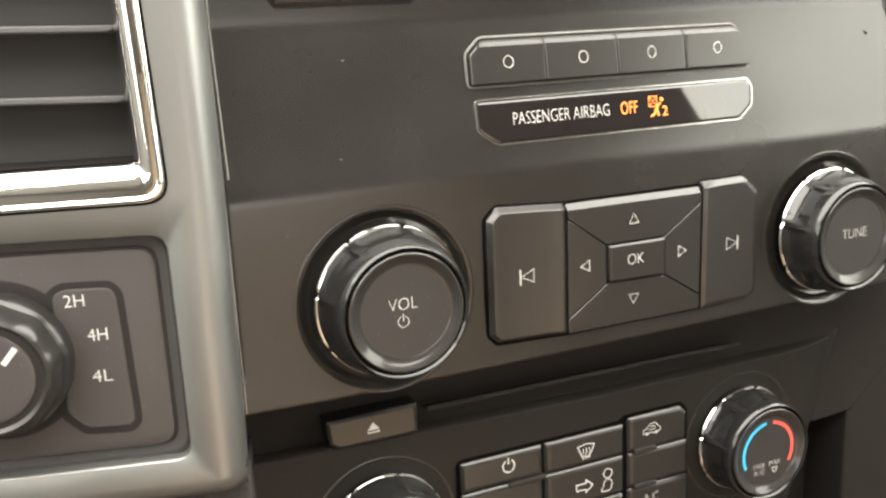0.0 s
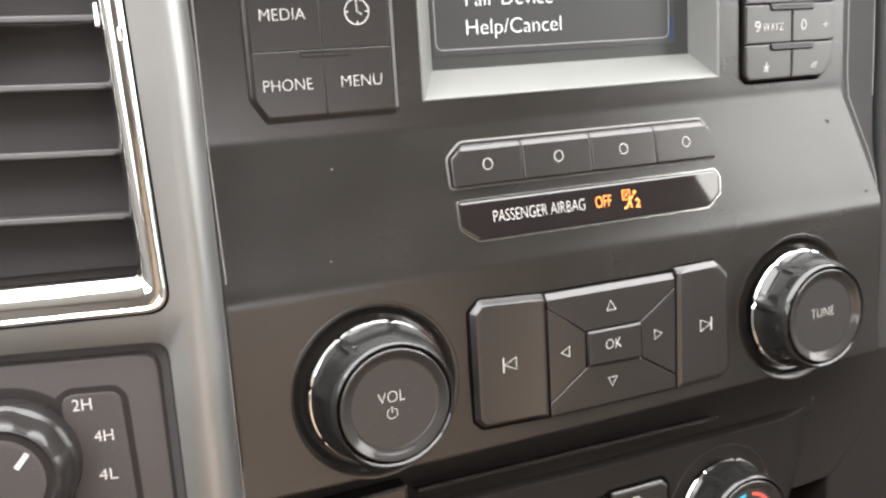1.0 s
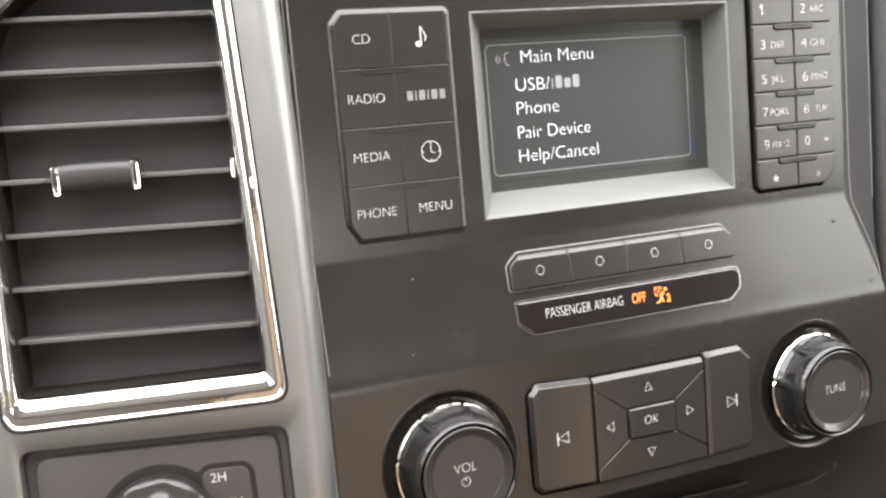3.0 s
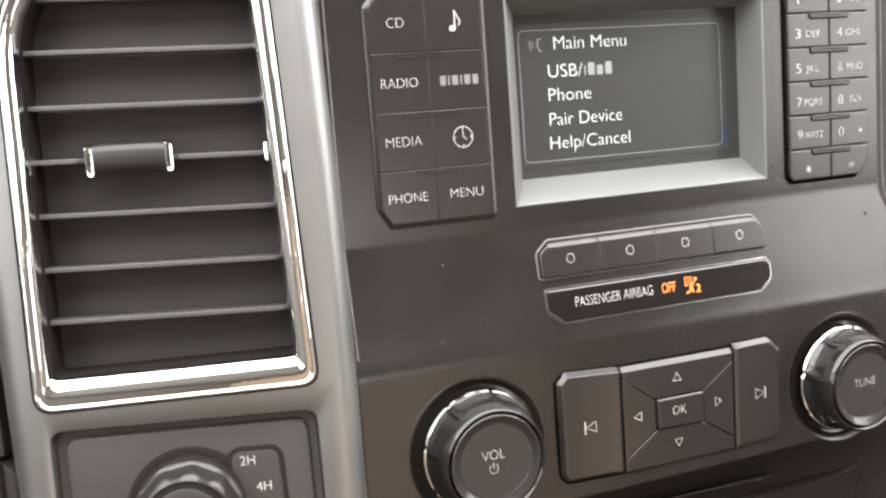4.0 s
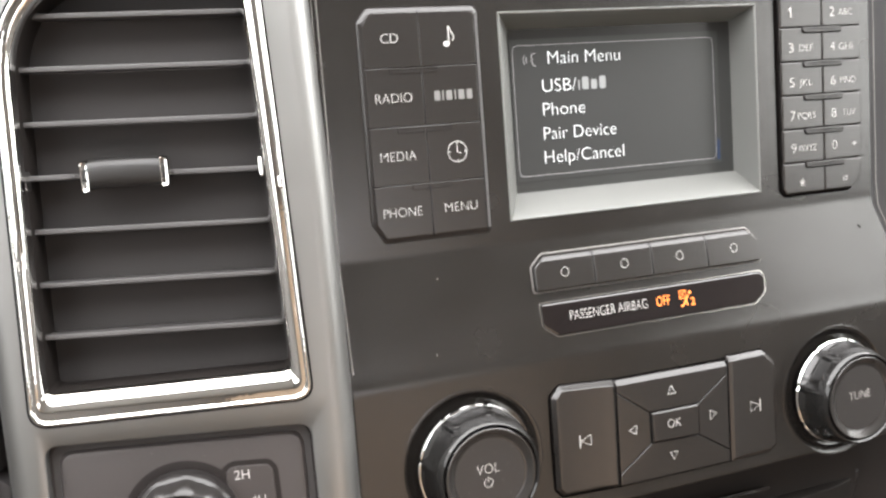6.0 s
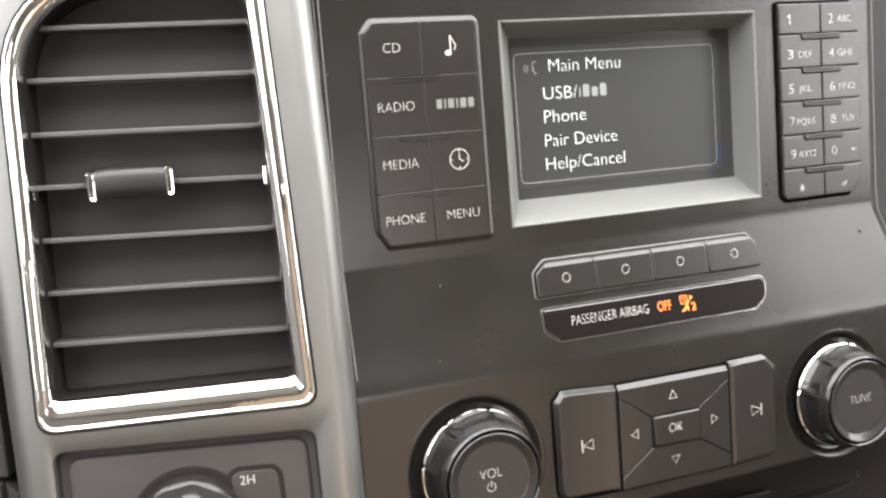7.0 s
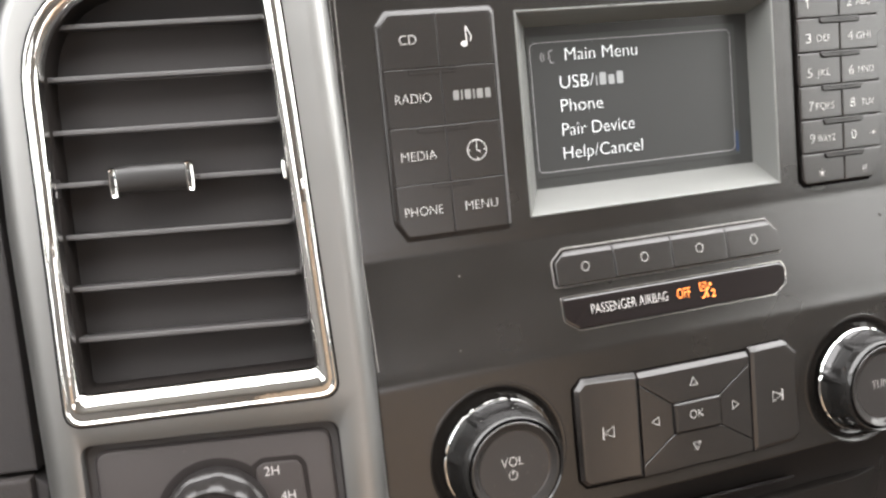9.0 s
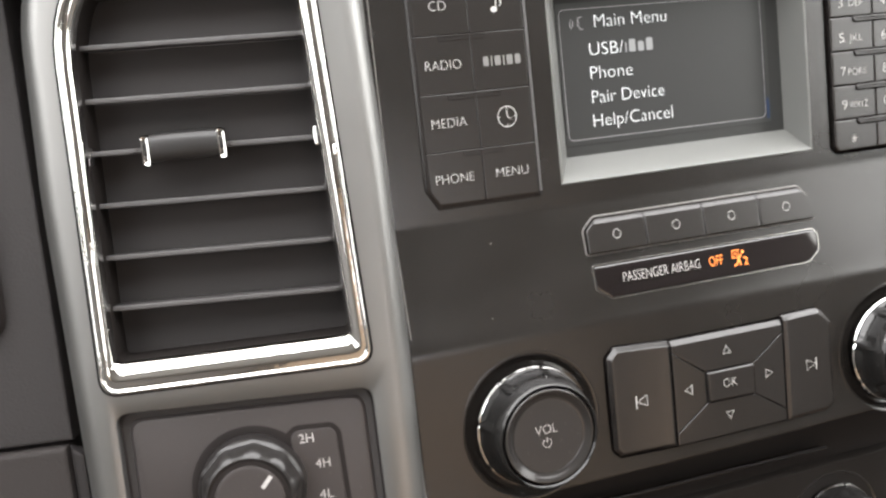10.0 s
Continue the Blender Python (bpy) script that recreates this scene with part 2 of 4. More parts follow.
def stroke(pts, width, w, closed=False):
    """A printed line of even width."""
    bm = bmesh.new()
    n = len(pts)
    P = [Vector(p) for p in pts]
    left, right = [], []
    for i in range(n):
        a = P[i - 1] if (closed or i) else P[i]
        b = P[(i + 1) % n] if (closed or i < n - 1) else P[i]
        e = (P[i] - a).normalized() if (P[i] - a).length > 1e-6 else (b - P[i]).normalized()
        g = (b - P[i]).normalized() if (b - P[i]).length > 1e-6 else e
        m = Vector((-e.y - g.y, e.x + g.x))
        m = m / max(0.5, m.dot(m)) * 2 * width / 2
        lo, hi = P[i] - m, P[i] + m
        left.append(bm.verts.new((lo.x, lo.y, w(lo.x, lo.y) if callable(w) else w)))
        right.append(bm.verts.new((hi.x, hi.y, w(hi.x, hi.y) if callable(w) else w)))
    for i in range(n if closed else n - 1):
        j = (i + 1) % n
        bm.faces.new((left[i], left[j], right[j], right[i]))
    return bm


def circle(cx, cy, r, n=28, a0=0, a1=360, squash=1.0):
    full = abs(a1 - a0) >= 360
    k = n if full else n + 1
    return [(cx + r * squash * math.cos(radians(a0 + (a1 - a0) * i / n)), cy + r * math.sin(radians(a0 + (a1 - a0) * i / n))) for i in range(k)]


def disc(pts, w):
    return shell([level(pts, w)], cap_first=False, cap_last=True)


def letters(text, cx, cy, high, w, wide=None, bold=-0.013):
    """Built-in letters centred on a place; high: the height of the capitals, wide: the whole length."""
    cu = bpy.data.curves.new("letters", "FONT")
    cu.body, cu.size, cu.offset, cu.resolution_u = text, 1.0, bold, 4
    ob = bpy.data.objects.new("letters", cu)
    scene.collection.objects.link(ob)
    me = bpy.data.meshes.new_from_object(ob)
    bpy.data.objects.remove(ob)
    bpy.data.curves.remove(cu)
    bm = bmesh.new()
    bm.from_mesh(me)
    bpy.data.meshes.remove(me)
    xs = [v.co.x for v in bm.verts]
    x0, x1 = min(xs), max(xs)
    cap = 0.69
    sy = high / cap
    sx = (wide / (x1 - x0)) if wide else sy
    for v in bm.verts:
        x, y = cx + (v.co.x - (x0 + x1) / 2) * sx, cy + (v.co.y - cap / 2) * sy
        v.co = (x, y, w(x, y) if callable(w) else w)
    return bm


def blocks(x0, cy, sizes, gap, w):
    """Plain bars in place of a trade name: widths and heights, standing on one line."""
    bm = bmesh.new()
    x = x0
    for wide, high in sizes:
        add(bm, disc(rounded(box_pts(x, x + wide, cy, cy + high), min(wide, high) * 0.25, 2), w))
        x += wide + gap
    return bm


# ---- the cabin round the stack ----
def cabin_box(x0, x1, y0, y1, z0, z1):
    bm = bmesh.new()
    bmesh.ops.create_cube(bm, size=1)
    for v in bm.verts:
        v.co = ((x0 + x1) / 2 + v.co.x * (x1 - x0), (y0 + y1) / 2 + v.co.y * (y1 - y0), (z0 + z1) / 2 + v.co.z * (z1 - z0))
        v.co /= CM
    return bm


ROOM = Matrix.Identity(4)
structure("floor", cabin_box(-0.86, 0.86, -1.9, 0.7, -0.04, 0.0), M_CARPET, "dark brown carpeted cabin floor", "floor", ROOM)
structure("ceiling", cabin_box(-0.86, 0.86, -1.9, -0.43, 1.28, 1.32), M_HEAD, "mid grey cloth headliner", "ceiling", ROOM)
structure("wall_left", cabin_box(-0.86, -0.82, -1.9, 0.7, 0.0, 0.82), M_LINING, "plain grey driver door lining", "wall", ROOM)
structure("wall_right", cabin_box(0.82, 0.86, -1.9, 0.7, 0.0, 0.82), M_LINING, "plain grey passenger door lining", "wall", ROOM)
# Unseen wall added as a warm reflector, in place of sunlit tan seats.
structure("wall_back", cabin_box(-0.82, 0.82, -1.9, -1.86, 0.0, 0.94), M_TAN_BOUNCE, "unseen tan rear wall that throws warm light forward", "wall", ROOM)
structure("wall_front", cabin_box(-0.82, 0.82, 0.62, 0.66, 0.0, 0.86), M_CARPET, "plain dark front bulkhead of the cabin", "wall", ROOM)
# Unseen panels added to keep the open sky out of the reflections.
for side, x, edge in (("left", -0.84, -0.83), ("right", 0.84, -0.86)):
    structure("rear_quarter_" + side, cabin_box(x - 0.02, x + 0.02, -1.9, edge, 0.82, 1.28), M_LINING, "unseen grey rear quarter panel that keeps the sky out", "wall", ROOM)
    structure("window_sky_block_" + side, cabin_box(x - 0.02, x + 0.02, edge, 0.12, 1.20, 1.28), M_LINING, "unseen grey panel that blocks sky over the side window", "wall", ROOM)
    structure("front_sky_block_" + side, cabin_box(x - 0.02, x + 0.02, 0.12, 0.70, 0.82, 1.28), M_LINING, "unseen grey front panel that blocks the sky", "wall", ROOM)
    structure("rear_sky_block_" + side, cabin_box(min(x, x * 0.595), max(x, x * 0.595), -1.90, -1.86, 0.94, 1.28), M_TAN_BOUNCE, "unseen tan rear panel that blocks the sky", "wall", ROOM)
# Also unseen, added to shut out the sky above the rear window.
structure("rear_top_sky_block", cabin_box(-0.5, 0.5, -1.90, -1.86, 1.18, 1.28), M_LINING, "unseen grey panel that blocks sky over the rear window", "wall", ROOM)
# Dash top and the dark dash on both sides of the stack.
structure("dash_top", cabin_box(-0.82, 0.82, 0.06, 0.62, 0.795, 0.815), M_DASH, "dark grained dashboard top", "dashboard", ROOM)


# ---- centre stack fascia ----
def fascia_w(v):
    """Upright round the display, leaning out below it, upright again round the knobs."""
    lean = -0.25 + 0.148 * (7.6 - v)
    if v < 2.95:
        return 0.40 + 0.014 * max(0, 0.6 - v) ** 2
    if v < 3.55:
        t = (v - 2.95) / 0.6
        return 0.40 * (1 - t) ** 2 + 2 * t * (1 - t) * 0.40 + t * t * lean
    if v < 7.3:
        return lean
    if v < 7.9:
        t = (v - 7.3) / 0.6
        t = t * t * (3 - 2 * t)
        return lean * (1 - t) - 0.25 * t
    return -0.25


def above(h):
    return lambda x, y: fascia_w(y) + h


def fascia_bottom(u):
    return -2.47 + 0.008 * max(0, u) + 0.06 * math.exp(-((u + 12.4) / 2) ** 2)


def fascia_right(v):
    if v < 3.6:
        return 12.1
    if v < 7.4:
        return 12.1 - 1.4 * (v - 3.6) / 3.8
    return 10.7


LEFT = -12.42
KNOBS = ((-8.16, 0.15), (7.93, 0.03))
OPEN = (-5.80, 5.04, 8.42, 15.60)     # the opening for the display


def knob_dish(x, y):
    """How far the face drops behind the collars of the two radio knobs."""
    return max(0.5 if math.hypot(x - cx, y - cy) < 2.53 else 0.0 for cx, cy in KNOBS)


def fascia_mesh():
    us = [LEFT, LEFT + 0.06, LEFT + 0.2] + [-12.0 + 0.125 * k for k in range(0, 189)] + [OPEN[0], OPEN[1]]
    us = sorted(set(round(x, 3) for x in us if x <= 11.5))
    vs = [18.4, 17.8, 17.2, 16.6, 16.1, OPEN[3], 14.5, 13.5, 12.5, 11.5, 10.5, 9.5, 8.9, OPEN[2], 8.1, 7.95, 7.85, 7.75, 7.7, 7.65, 7.6, 7.55, 7.5, 7.45, 7.35, 7.25, 6.8, 6.2, 5.6, 5.0, 4.4, 3.9, 3.6, 3.5, 3.4, 3.3, 3.2, 3.1, 3.0, 2.9] + [2.8 - 0.1 * k for k in range(42)]
    bm = bmesh.new()
    grid = []
    n = len(us)
    for v in vs:
        row = []
        right = fascia_right(v)
        for u in us:
            x = u if u <= 9.0 else 9.0 + (u - 9.0) * (right - 9.0) / (us[-1] - 9.0)
            w = fascia_w(v) - (0.10 if u < LEFT + 0.01 else 0.02 if u < LEFT + 0.1 else 0) - knob_dish(x, v)
            row.append(bm.verts.new((x, v, w)))
        grid.append(row)
    # the lower edge, broken by a small radius and turned under
    for dv, dw in ((1.0, 0.0), (0.9, 0.0), (0.8, 0.0), (0.7, 0.0), (0.6, 0.0), (0.5, 0.0), (0.4, 0.0), (0.3, 0.0), (0.2, 0.0), (0.08, 0.0), (0.03, -0.02), (0.0, -0.07), (0.0, -0.4), (0.1, -2.4)):
        row = []
        for u in us:
            x = u if u <= 9.0 else 9.0 + (u - 9.0) * (12.1 - 9.0) / (us[-1] - 9.0)
            v = fascia_bottom(x) + dv
            row.append(bm.verts.new((x, v, fascia_w(v) + dw - (knob_dish(x, v) if dv > 0.1 else 0))))
        grid.append(row)
    for a in range(len(grid) - 1):
        for b in range(n - 1):
            if a < len(vs) - 1 and vs[a] <= OPEN[3] + 1e-6 and vs[a + 1] >= OPEN[2] - 1e-6 and us[b] >= OPEN[0] - 1e-6 and us[b + 1] <= OPEN[1] + 1e-6:
                continue
            bm.faces.new((grid[a][b], grid[a + 1][b], grid[a + 1][b + 1], grid[a][b + 1]))
    # left edge turned back into the joint
    for a in range(len(grid) - 1):
        p, q = grid[a][0], grid[a + 1][0]
        r1, r2 = bm.verts.new((p.co.x, p.co.y, p.co.z - 0.9)), bm.verts.new((q.co.x, q.co.y, q.co.z - 0.9))
        bm.faces.new((p, r1, r2, q))
    return bm


stack = thing("center_stack_fascia", "charcoal satin plastic centre stack fascia with sloping middle band", "dashboard panel", at=(0, 4, 0))
part("panel", fascia_mesh(), M_FASCIA, stack, smooth=50)


CHEEK_V = (18.4, 16, 13, 10, 8.2, 7.3, 6.4, 5.4, 4.4, 3.7)


def cheek_line_in(v):
    return min(fascia_right(v) + 0.36, 12.08)


def cheek():
    """The dark wedge between the stepped face and the outer trim."""
    cols = [[], [], [], [], []]
    for v in CHEEK_V:
        r, m = fascia_right(v), cheek_line_in(v)
        for col, p in zip(cols, ((r - 0.03, fascia_w(v) - 0.02), ((r + m) / 2, fascia_w(v) - 0.14), (m, fascia_w(v) - 0.10), (max(11.95, m + 0.02), 0.0 if v > 7 else 0.05 * (7 - v)), (12.16, -0.7))):
            col.append((p[0], v, p[1]))
    return shell(cols, cap_last=False, closed=False)


def pale_line(u, vs, du=0.04, lift=0.014):
    return shell([[(u, v, fascia_w(v) + lift * 0.6) for v in vs], [(u + du, v, fascia_w(v) + lift) for v in vs]], cap_last=False, closed=False)


part("side_cheek", cheek(), M_CHEEK, stack, "dark triangular side cheek", smooth=25)
# Thin pale strips paint the light caught along the moulded edges.
part("cheek_line", shell([[(cheek_line_in(v) - 0.02, v, fascia_w(v) - 0.095) for v in CHEEK_V], [(cheek_line_in(v) + 0.015, v, fascia_w(v) - 0.08) for v in CHEEK_V]], cap_last=False, closed=False), M_GLINT_SPECK, stack, "thin pale strip painting the glint on an edge")
part("cheek_line", shell([[(11.93, v, 0.01) for v in (18, 12, 7.3)], [(11.965, v, 0.015) for v in (18, 12, 7.3)]], cap_last=False, closed=False), M_GLINT_SPECK, stack, "thin pale strip painting the glint on an edge")
LINE_V = (18.3, 14, 10, 7.75, 7.6, 7.45, 5.5, 3.95)
part("edge_glint", pale_line(-12.21, LINE_V), M_GLINT_SPECK, stack, "thin pale strip painting the glint on an edge")
part("rim_glint", pale_line(LEFT + 0.055, (18.3, 14, 10, 7.75, 7.6, 7.45, 5.5, 3.6, 3.3, 3.0, 0, -2.3), 0.025, 0.004), M_GLINT_SPECK, stack, "thin pale strip painting the glint on the rim")


# ---- display ----
display = thing("radio_display", "lit menu display deep in a satin silver frame", "screen", at=(-0.4, 12, 0))
GLASS_W = -1.55
inner = box_pts(-4.86, 4.82, 9.25, 15.12)
front = box_pts(*OPEN)
frame_bm = shell([level(inset(front, -0.05), above(0.006)), level(inset(front, -0.03), above(0.03)), level(inset(front, 0.0), above(0.035)), level(inset(front, 0.04), above(0.0)),
                  level(inset(inner, -0.06), GLASS_W + 0.05), level(inner, GLASS_W - 0.1)], cap_last=False)
part("frame", frame_bm, M_BEZEL, display, "satin silver frame with splayed sides", smooth=20)
part("lens", disc(inset(inner, -0.05), GLASS_W - 0.02), M_GLASSY, display, "dark display lens")
lcd = part("display_panel", disc(rounded(box_pts(-4.84, 4.26, 9.62, 14.80), 0.05), GLASS_W), M_LCD, display, "lit dark grey menu page")
part("edge_glow", disc(box_pts(4.07, 4.20, 9.75, 10.55), GLASS_W + 0.006), M_LCD_BLUE, lcd, "blue sliver of the lit page")
part("menu_outline", stroke(rounded(box_pts(-4.73, 4.02, 9.81, 14.57), 0.25), 0.022, GLASS_W + 0.008, True), M_LCD_GREY, lcd)
for text, x0, x1, y in (("Main Menu", -3.30, -0.23, 14.10), ("Phone", -3.62, -1.85, 12.23), ("Pair Device", -3.64, -0.55, 11.34), ("Help/Cancel", -3.66, -0.25, 10.47)):
    part("menu_text", letters(text, (x0 + x1) / 2, y, 0.47, GLASS_W + 0.012, x1 - x0, -0.016), M_LCD_TEXT, lcd)
part("menu_text", letters("USB/", -2.88, 13.09, 0.47, GLASS_W + 0.012, 1.42, -0.016), M_LCD_TEXT, lcd)
part("menu_mark", blocks(-2.08, 12.86, ((0.06, 0.36), (0.28, 0.47), (0.26, 0.36), (0.28, 0.47)), 0.10, GLASS_W + 0.012), M_LCD_BAR, lcd)
icon = stroke(circle(-4.08, 14.04, 0.12, 8, 125, 235), 0.028, GLASS_W + 0.012)
add(icon, stroke(circle(-4.10, 14.04, 0.21, 8, 130, 230), 0.026, GLASS_W + 0.012))
add(icon, stroke([(-3.80, 14.27), (-3.94, 14.25), (-3.98, 14.13), (-3.93, 14.05), (-4.0, 14.0), (-3.93, 13.93), (-3.91, 13.83), (-3.78, 13.82)], 0.03, GLASS_W + 0.012))
part("menu_icon", icon, M_LCD_GREY, lcd)


# ---- keys left of the display ----
def lip(cx, cy, wide, top, parent):
    pill = rounded(box_pts(cx - wide / 2, cx + wide / 2, cy - 0.16, cy + 0.05), [0.12, 0.12, 0.03, 0.03], 4)
    part("lip_joint", disc(inset(pill, -0.035), top + 0.035), M_GAP, parent)
    return part("finger_lip", shell([level(pill, top - 0.05), level(pill, top + 0.05), level(inset(pill, 0.03), top + 0.085), level(inset(pill, 0.06), top + 0.085), level(inset(pill, 0.085), top + 0.04)]), M_BUTTON, parent)


audio = thing("audio_button_block", "dark plastic block of eight audio keys with white legends", "buttons", at=(-8.8, 12, 0))
AUDIO = [(-10.92, 8.80), (-10.50, 8.13), (-6.74, 8.12), (-6.64, 8.22), (-6.62, 15.70), (-6.76, 15.86), (-10.54, 15.86), (-10.92, 15.40)]
part("surround", disc(rounded(inset(AUDIO, -0.045), 0.10), above(0.012)), M_DARK, audio)
part("carrier", key_slab(inset(AUDIO, -0.02), -0.4, above(0.10), 0.17, 0.02, 0.10, 4, 0.55), M_BUTTON, audio)
rows_v = [15.72, 13.92, 11.97, 10.03, 8.26]
KEYS_L = (("CD", "note"), ("RADIO", "marks"), ("MEDIA", "clock"), ("PHONE", "MENU"))
for r, (a, b) in enumerate(KEYS_L):
    hi, lo = rows_v[r] - 0.012, rows_v[r + 1] + 0.012
    for c, what in enumerate((a, b)):
        x0, x1 = ((-10.78, -8.811), (-8.789, -6.80))[c]
        pts = [(x0, lo), (x1, lo), (x1, hi), (x0, hi)]
        if r == 0 and c == 0:
            pts = [(x0, lo), (x1, lo), (x1, hi), (x0 + 0.30, hi), (x0, hi - 0.40)]
        if r == 0 and c == 1:
            pts = [(x0, lo), (x1, lo), (x1, hi - 0.12), (x1 - 0.10, hi), (x0, hi)]
        if r == 3 and c == 0:
            pts = [(x0, lo + 0.48), (x0 + 0.32, lo), (x1, lo), (x1, hi), (x0, hi)]
        top = above(0.128)
        key = part("key", key_slab(pts, -0.4, top, 0.016, 0.004, 0.03), M_BUTTON, audio)
        cx, cy = (-9.86, -7.73)[c], (14.88, 12.93, 11.0, 9.12)[r]
        h = above(0.142)
        if what == "note":
            mark = stroke([(cx - 0.02, cy - 0.22), (cx - 0.02, cy + 0.34)], 0.045, h)
            add(mark, disc(circle(cx - 0.11, cy - 0.25, 0.10, 14, squash=1.2), h))
            add(mark, stroke([(cx - 0.01, cy + 0.32), (cx + 0.08, cy + 0.15), (cx + 0.17, cy + 0.0), (cx + 0.12, cy - 0.16)], 0.04, h))
            part("legend", mark, M_PRINT, key)
        elif what == "clock":
            mark = stroke(circle(cx, cy, 0.35, 32), 0.028, h, True)
            add(mark, stroke([(cx, cy + 0.22), (cx, cy), (cx + 0.15, cy - 0.08)], 0.026, h))
            for a4 in range(4):
                q = Vector((math.cos(a4 * math.pi / 2), math.sin(a4 * math.pi / 2)))
                add(mark, stroke([(cx + q.x * 0.25, cy + q.y * 0.25), (cx + q.x * 0.33, cy + q.y * 0.33)], 0.03, h))
            part("legend", mark, M_PRINT, key)
        elif what == "marks":
            part("legend", blocks(cx - 0.69, cy - 0.17, ((0.21, 0.33), (0.06, 0.33), (0.23, 0.33), (0.06, 0.33), (0.23, 0.33), (0.21, 0.33)), 0.078, h), M_PRINT_FAINT, key)
        else:
            wide = {"CD": 0.60, "RADIO": 1.28, "MEDIA": 1.26, "PHONE": 1.38, "MENU": 1.20}[what]
            part("legend", letters(what, cx, cy, 0.32, h, wide, -0.022), M_PRINT, key)
# Added pale strip: the window light on the right bevel, painted in.
part("side_glint", shell([[(u, v, fascia_w(v) + h) for v in (8.30, 10, 12, 14, 15.6)] for u, h in ((-6.755, 0.125), (-6.72, 0.128), (-6.66, 0.105), (-6.63, 0.05))], cap_last=False, closed=False), M_BEVEL_SHEEN, audio, "pale strip painting the glint on the side bevel", smooth=50)
seams = bmesh.new()
for v in rows_v[1:4]:
    add(seams, stroke([(-10.86, v), (-6.68, v)], 0.03, above(0.118)))
add(seams, stroke([(-8.80, 8.2), (-8.80, 15.76)], 0.026, above(0.1185)))
part("key_joints", seams, M_GAP, audio)
for v, cx, wide in ((13.86, -9.1, 1.75), (11.90, -8.85, 2.0), (9.98, -8.72, 1.5)):
    lip(cx, v, wide, fascia_w(v) + 0.07, audio)

# ---- telephone keypad ----
pad = thing("telephone_keypad", "dark twelve key telephone keypad with white legends", "keypad", FACE @ Matrix.Translation((0.08 * CM, 0, 0)), (8.0, 12, 0))
KX = (6.02, 8.03, 9.98)
kv = [15.86, 14.65, 13.33, 12.02, 10.70, 9.37, 8.16]
part("surround", slab([(5.86, 8.30), (6.12, 8.04), (9.42, 8.04), (9.93, 8.58), (10.08, 15.46), (9.64, 15.96), (5.98, 15.96), (5.86, 15.86)], -0.6, -0.22, 0.02, 0.08), M_GAP, pad)
KEYS_R = ((("1", ""), ("2", "ABC")), (("3", "DEF"), ("4", "GHI")), (("5", "JKL"), ("6", "MNO")), (("7", "PQRS"), ("8", "TUV")), (("9", "WXYZ"), ("0", "+")), (("*", ""), ("#", "")))
for r, pair in enumerate(KEYS_R):
    hi, lo = kv[r] - 0.01, kv[r + 1] + 0.01
    for c, (big, small) in enumerate(pair):
        x0, x1 = KX[c] + 0.006 - 0.04 * (c == 0), KX[c + 1] - 0.006
        pts = box_pts(x0, x1, lo, hi)
        if r == 0 and c == 1:
            pts = [(x0, lo), (x1, lo), (x1, hi - 0.45), (x1 - 0.38, hi), (x0, hi)]
        if r == 5 and c == 1:
            pts = [(x0, lo), (x1 - 0.52, lo), (x1 - 0.08, lo + 0.48), (x1, hi), (x0, hi)]
        if r == 5 and c == 0:
            pts = [(x0 + 0.15, lo), (x1, lo), (x1, hi), (x0, hi), (x0, lo + 0.2)]
        key = part("key", key_slab(pts, -0.5, above(0.20), 0.05, 0.015), M_BUTTON, pad)
        h = above(0.212)
        bx = (6.50, 8.56)[c]
        cy = (15.23, 13.89, 12.55, 11.25, 9.97, 8.61)[r]
        if big == "*":
            star = bmesh.new()
            for k in range(5):
                ang = math.pi / 2 + k * math.pi * 2 / 5
                add(star, stroke([(6.88, cy - 0.02), (6.88 + 0.13 * math.cos(ang), cy - 0.02 + 0.15 * math.sin(ang))], 0.04, h))
            part("legend", star, M_PRINT, key)
        elif big == "#":
            part("legend", letters(big, 9.05, cy, 0.28, h, 0.26, -0.022), M_PRINT, key)
        elif big == "1":
            part("legend", stroke([(bx - 0.08, cy + 0.09), (bx + 0.03, cy + 0.19), (bx + 0.03, cy - 0.19)], 0.045, h), M_PRINT, key)
        else:
            part("legend", letters(big, bx, cy, 0.37, h, 0.24, -0.018), M_PRINT, key)
        if small:
            sx = {"ABC": 9.24, "DEF": 7.24, "GHI": 9.22, "JKL": 7.18, "MNO": 9.30, "PQRS": 7.18, "TUV": 9.32, "WXYZ": 7.18, "+": 9.56}[small]
            wide = {"ABC": 0.70, "DEF": 0.66, "GHI": 0.70, "JKL": 0.64, "MNO": 0.80, "PQRS": 0.88, "TUV": 0.64, "WXYZ": 0.90, "+": 0.28}[small]
            part("small_legend", letters(small, sx, cy - 0.02, 0.26, h, wide, -0.012), M_PRINT if small == "+" else M_PRINT_DIM, key)
for r in range(1, 6):
    lip(8.02, kv[r] - 0.04, 1.90, fascia_w(kv[r]) + 0.19, pad)

# ---- four plain function keys ----
keys = thing("function_key_strip", "row of four dark function keys marked with circles", "buttons", at=(-0.3, 6.4, 0.1))
STRIP = [(-5.24, 5.74), (4.70, 5.72), (4.66, 6.50), (4.18, 7.06), (-4.78, 7.08), (-5.25, 6.66)]
part("surround", disc(rounded(STRIP, 0.1), above(0.012)), M_DARK, keys)
# Raised edge in a pale colour that paints its glint.
ridge(rounded(inset(STRIP, 0.03), 0.1), M_GLINT_SPECK, keys, "thin moulded edge with its glint in the pale colour")
edges = [-5.21, -2.79, -0.31, 2.15, 4.62]
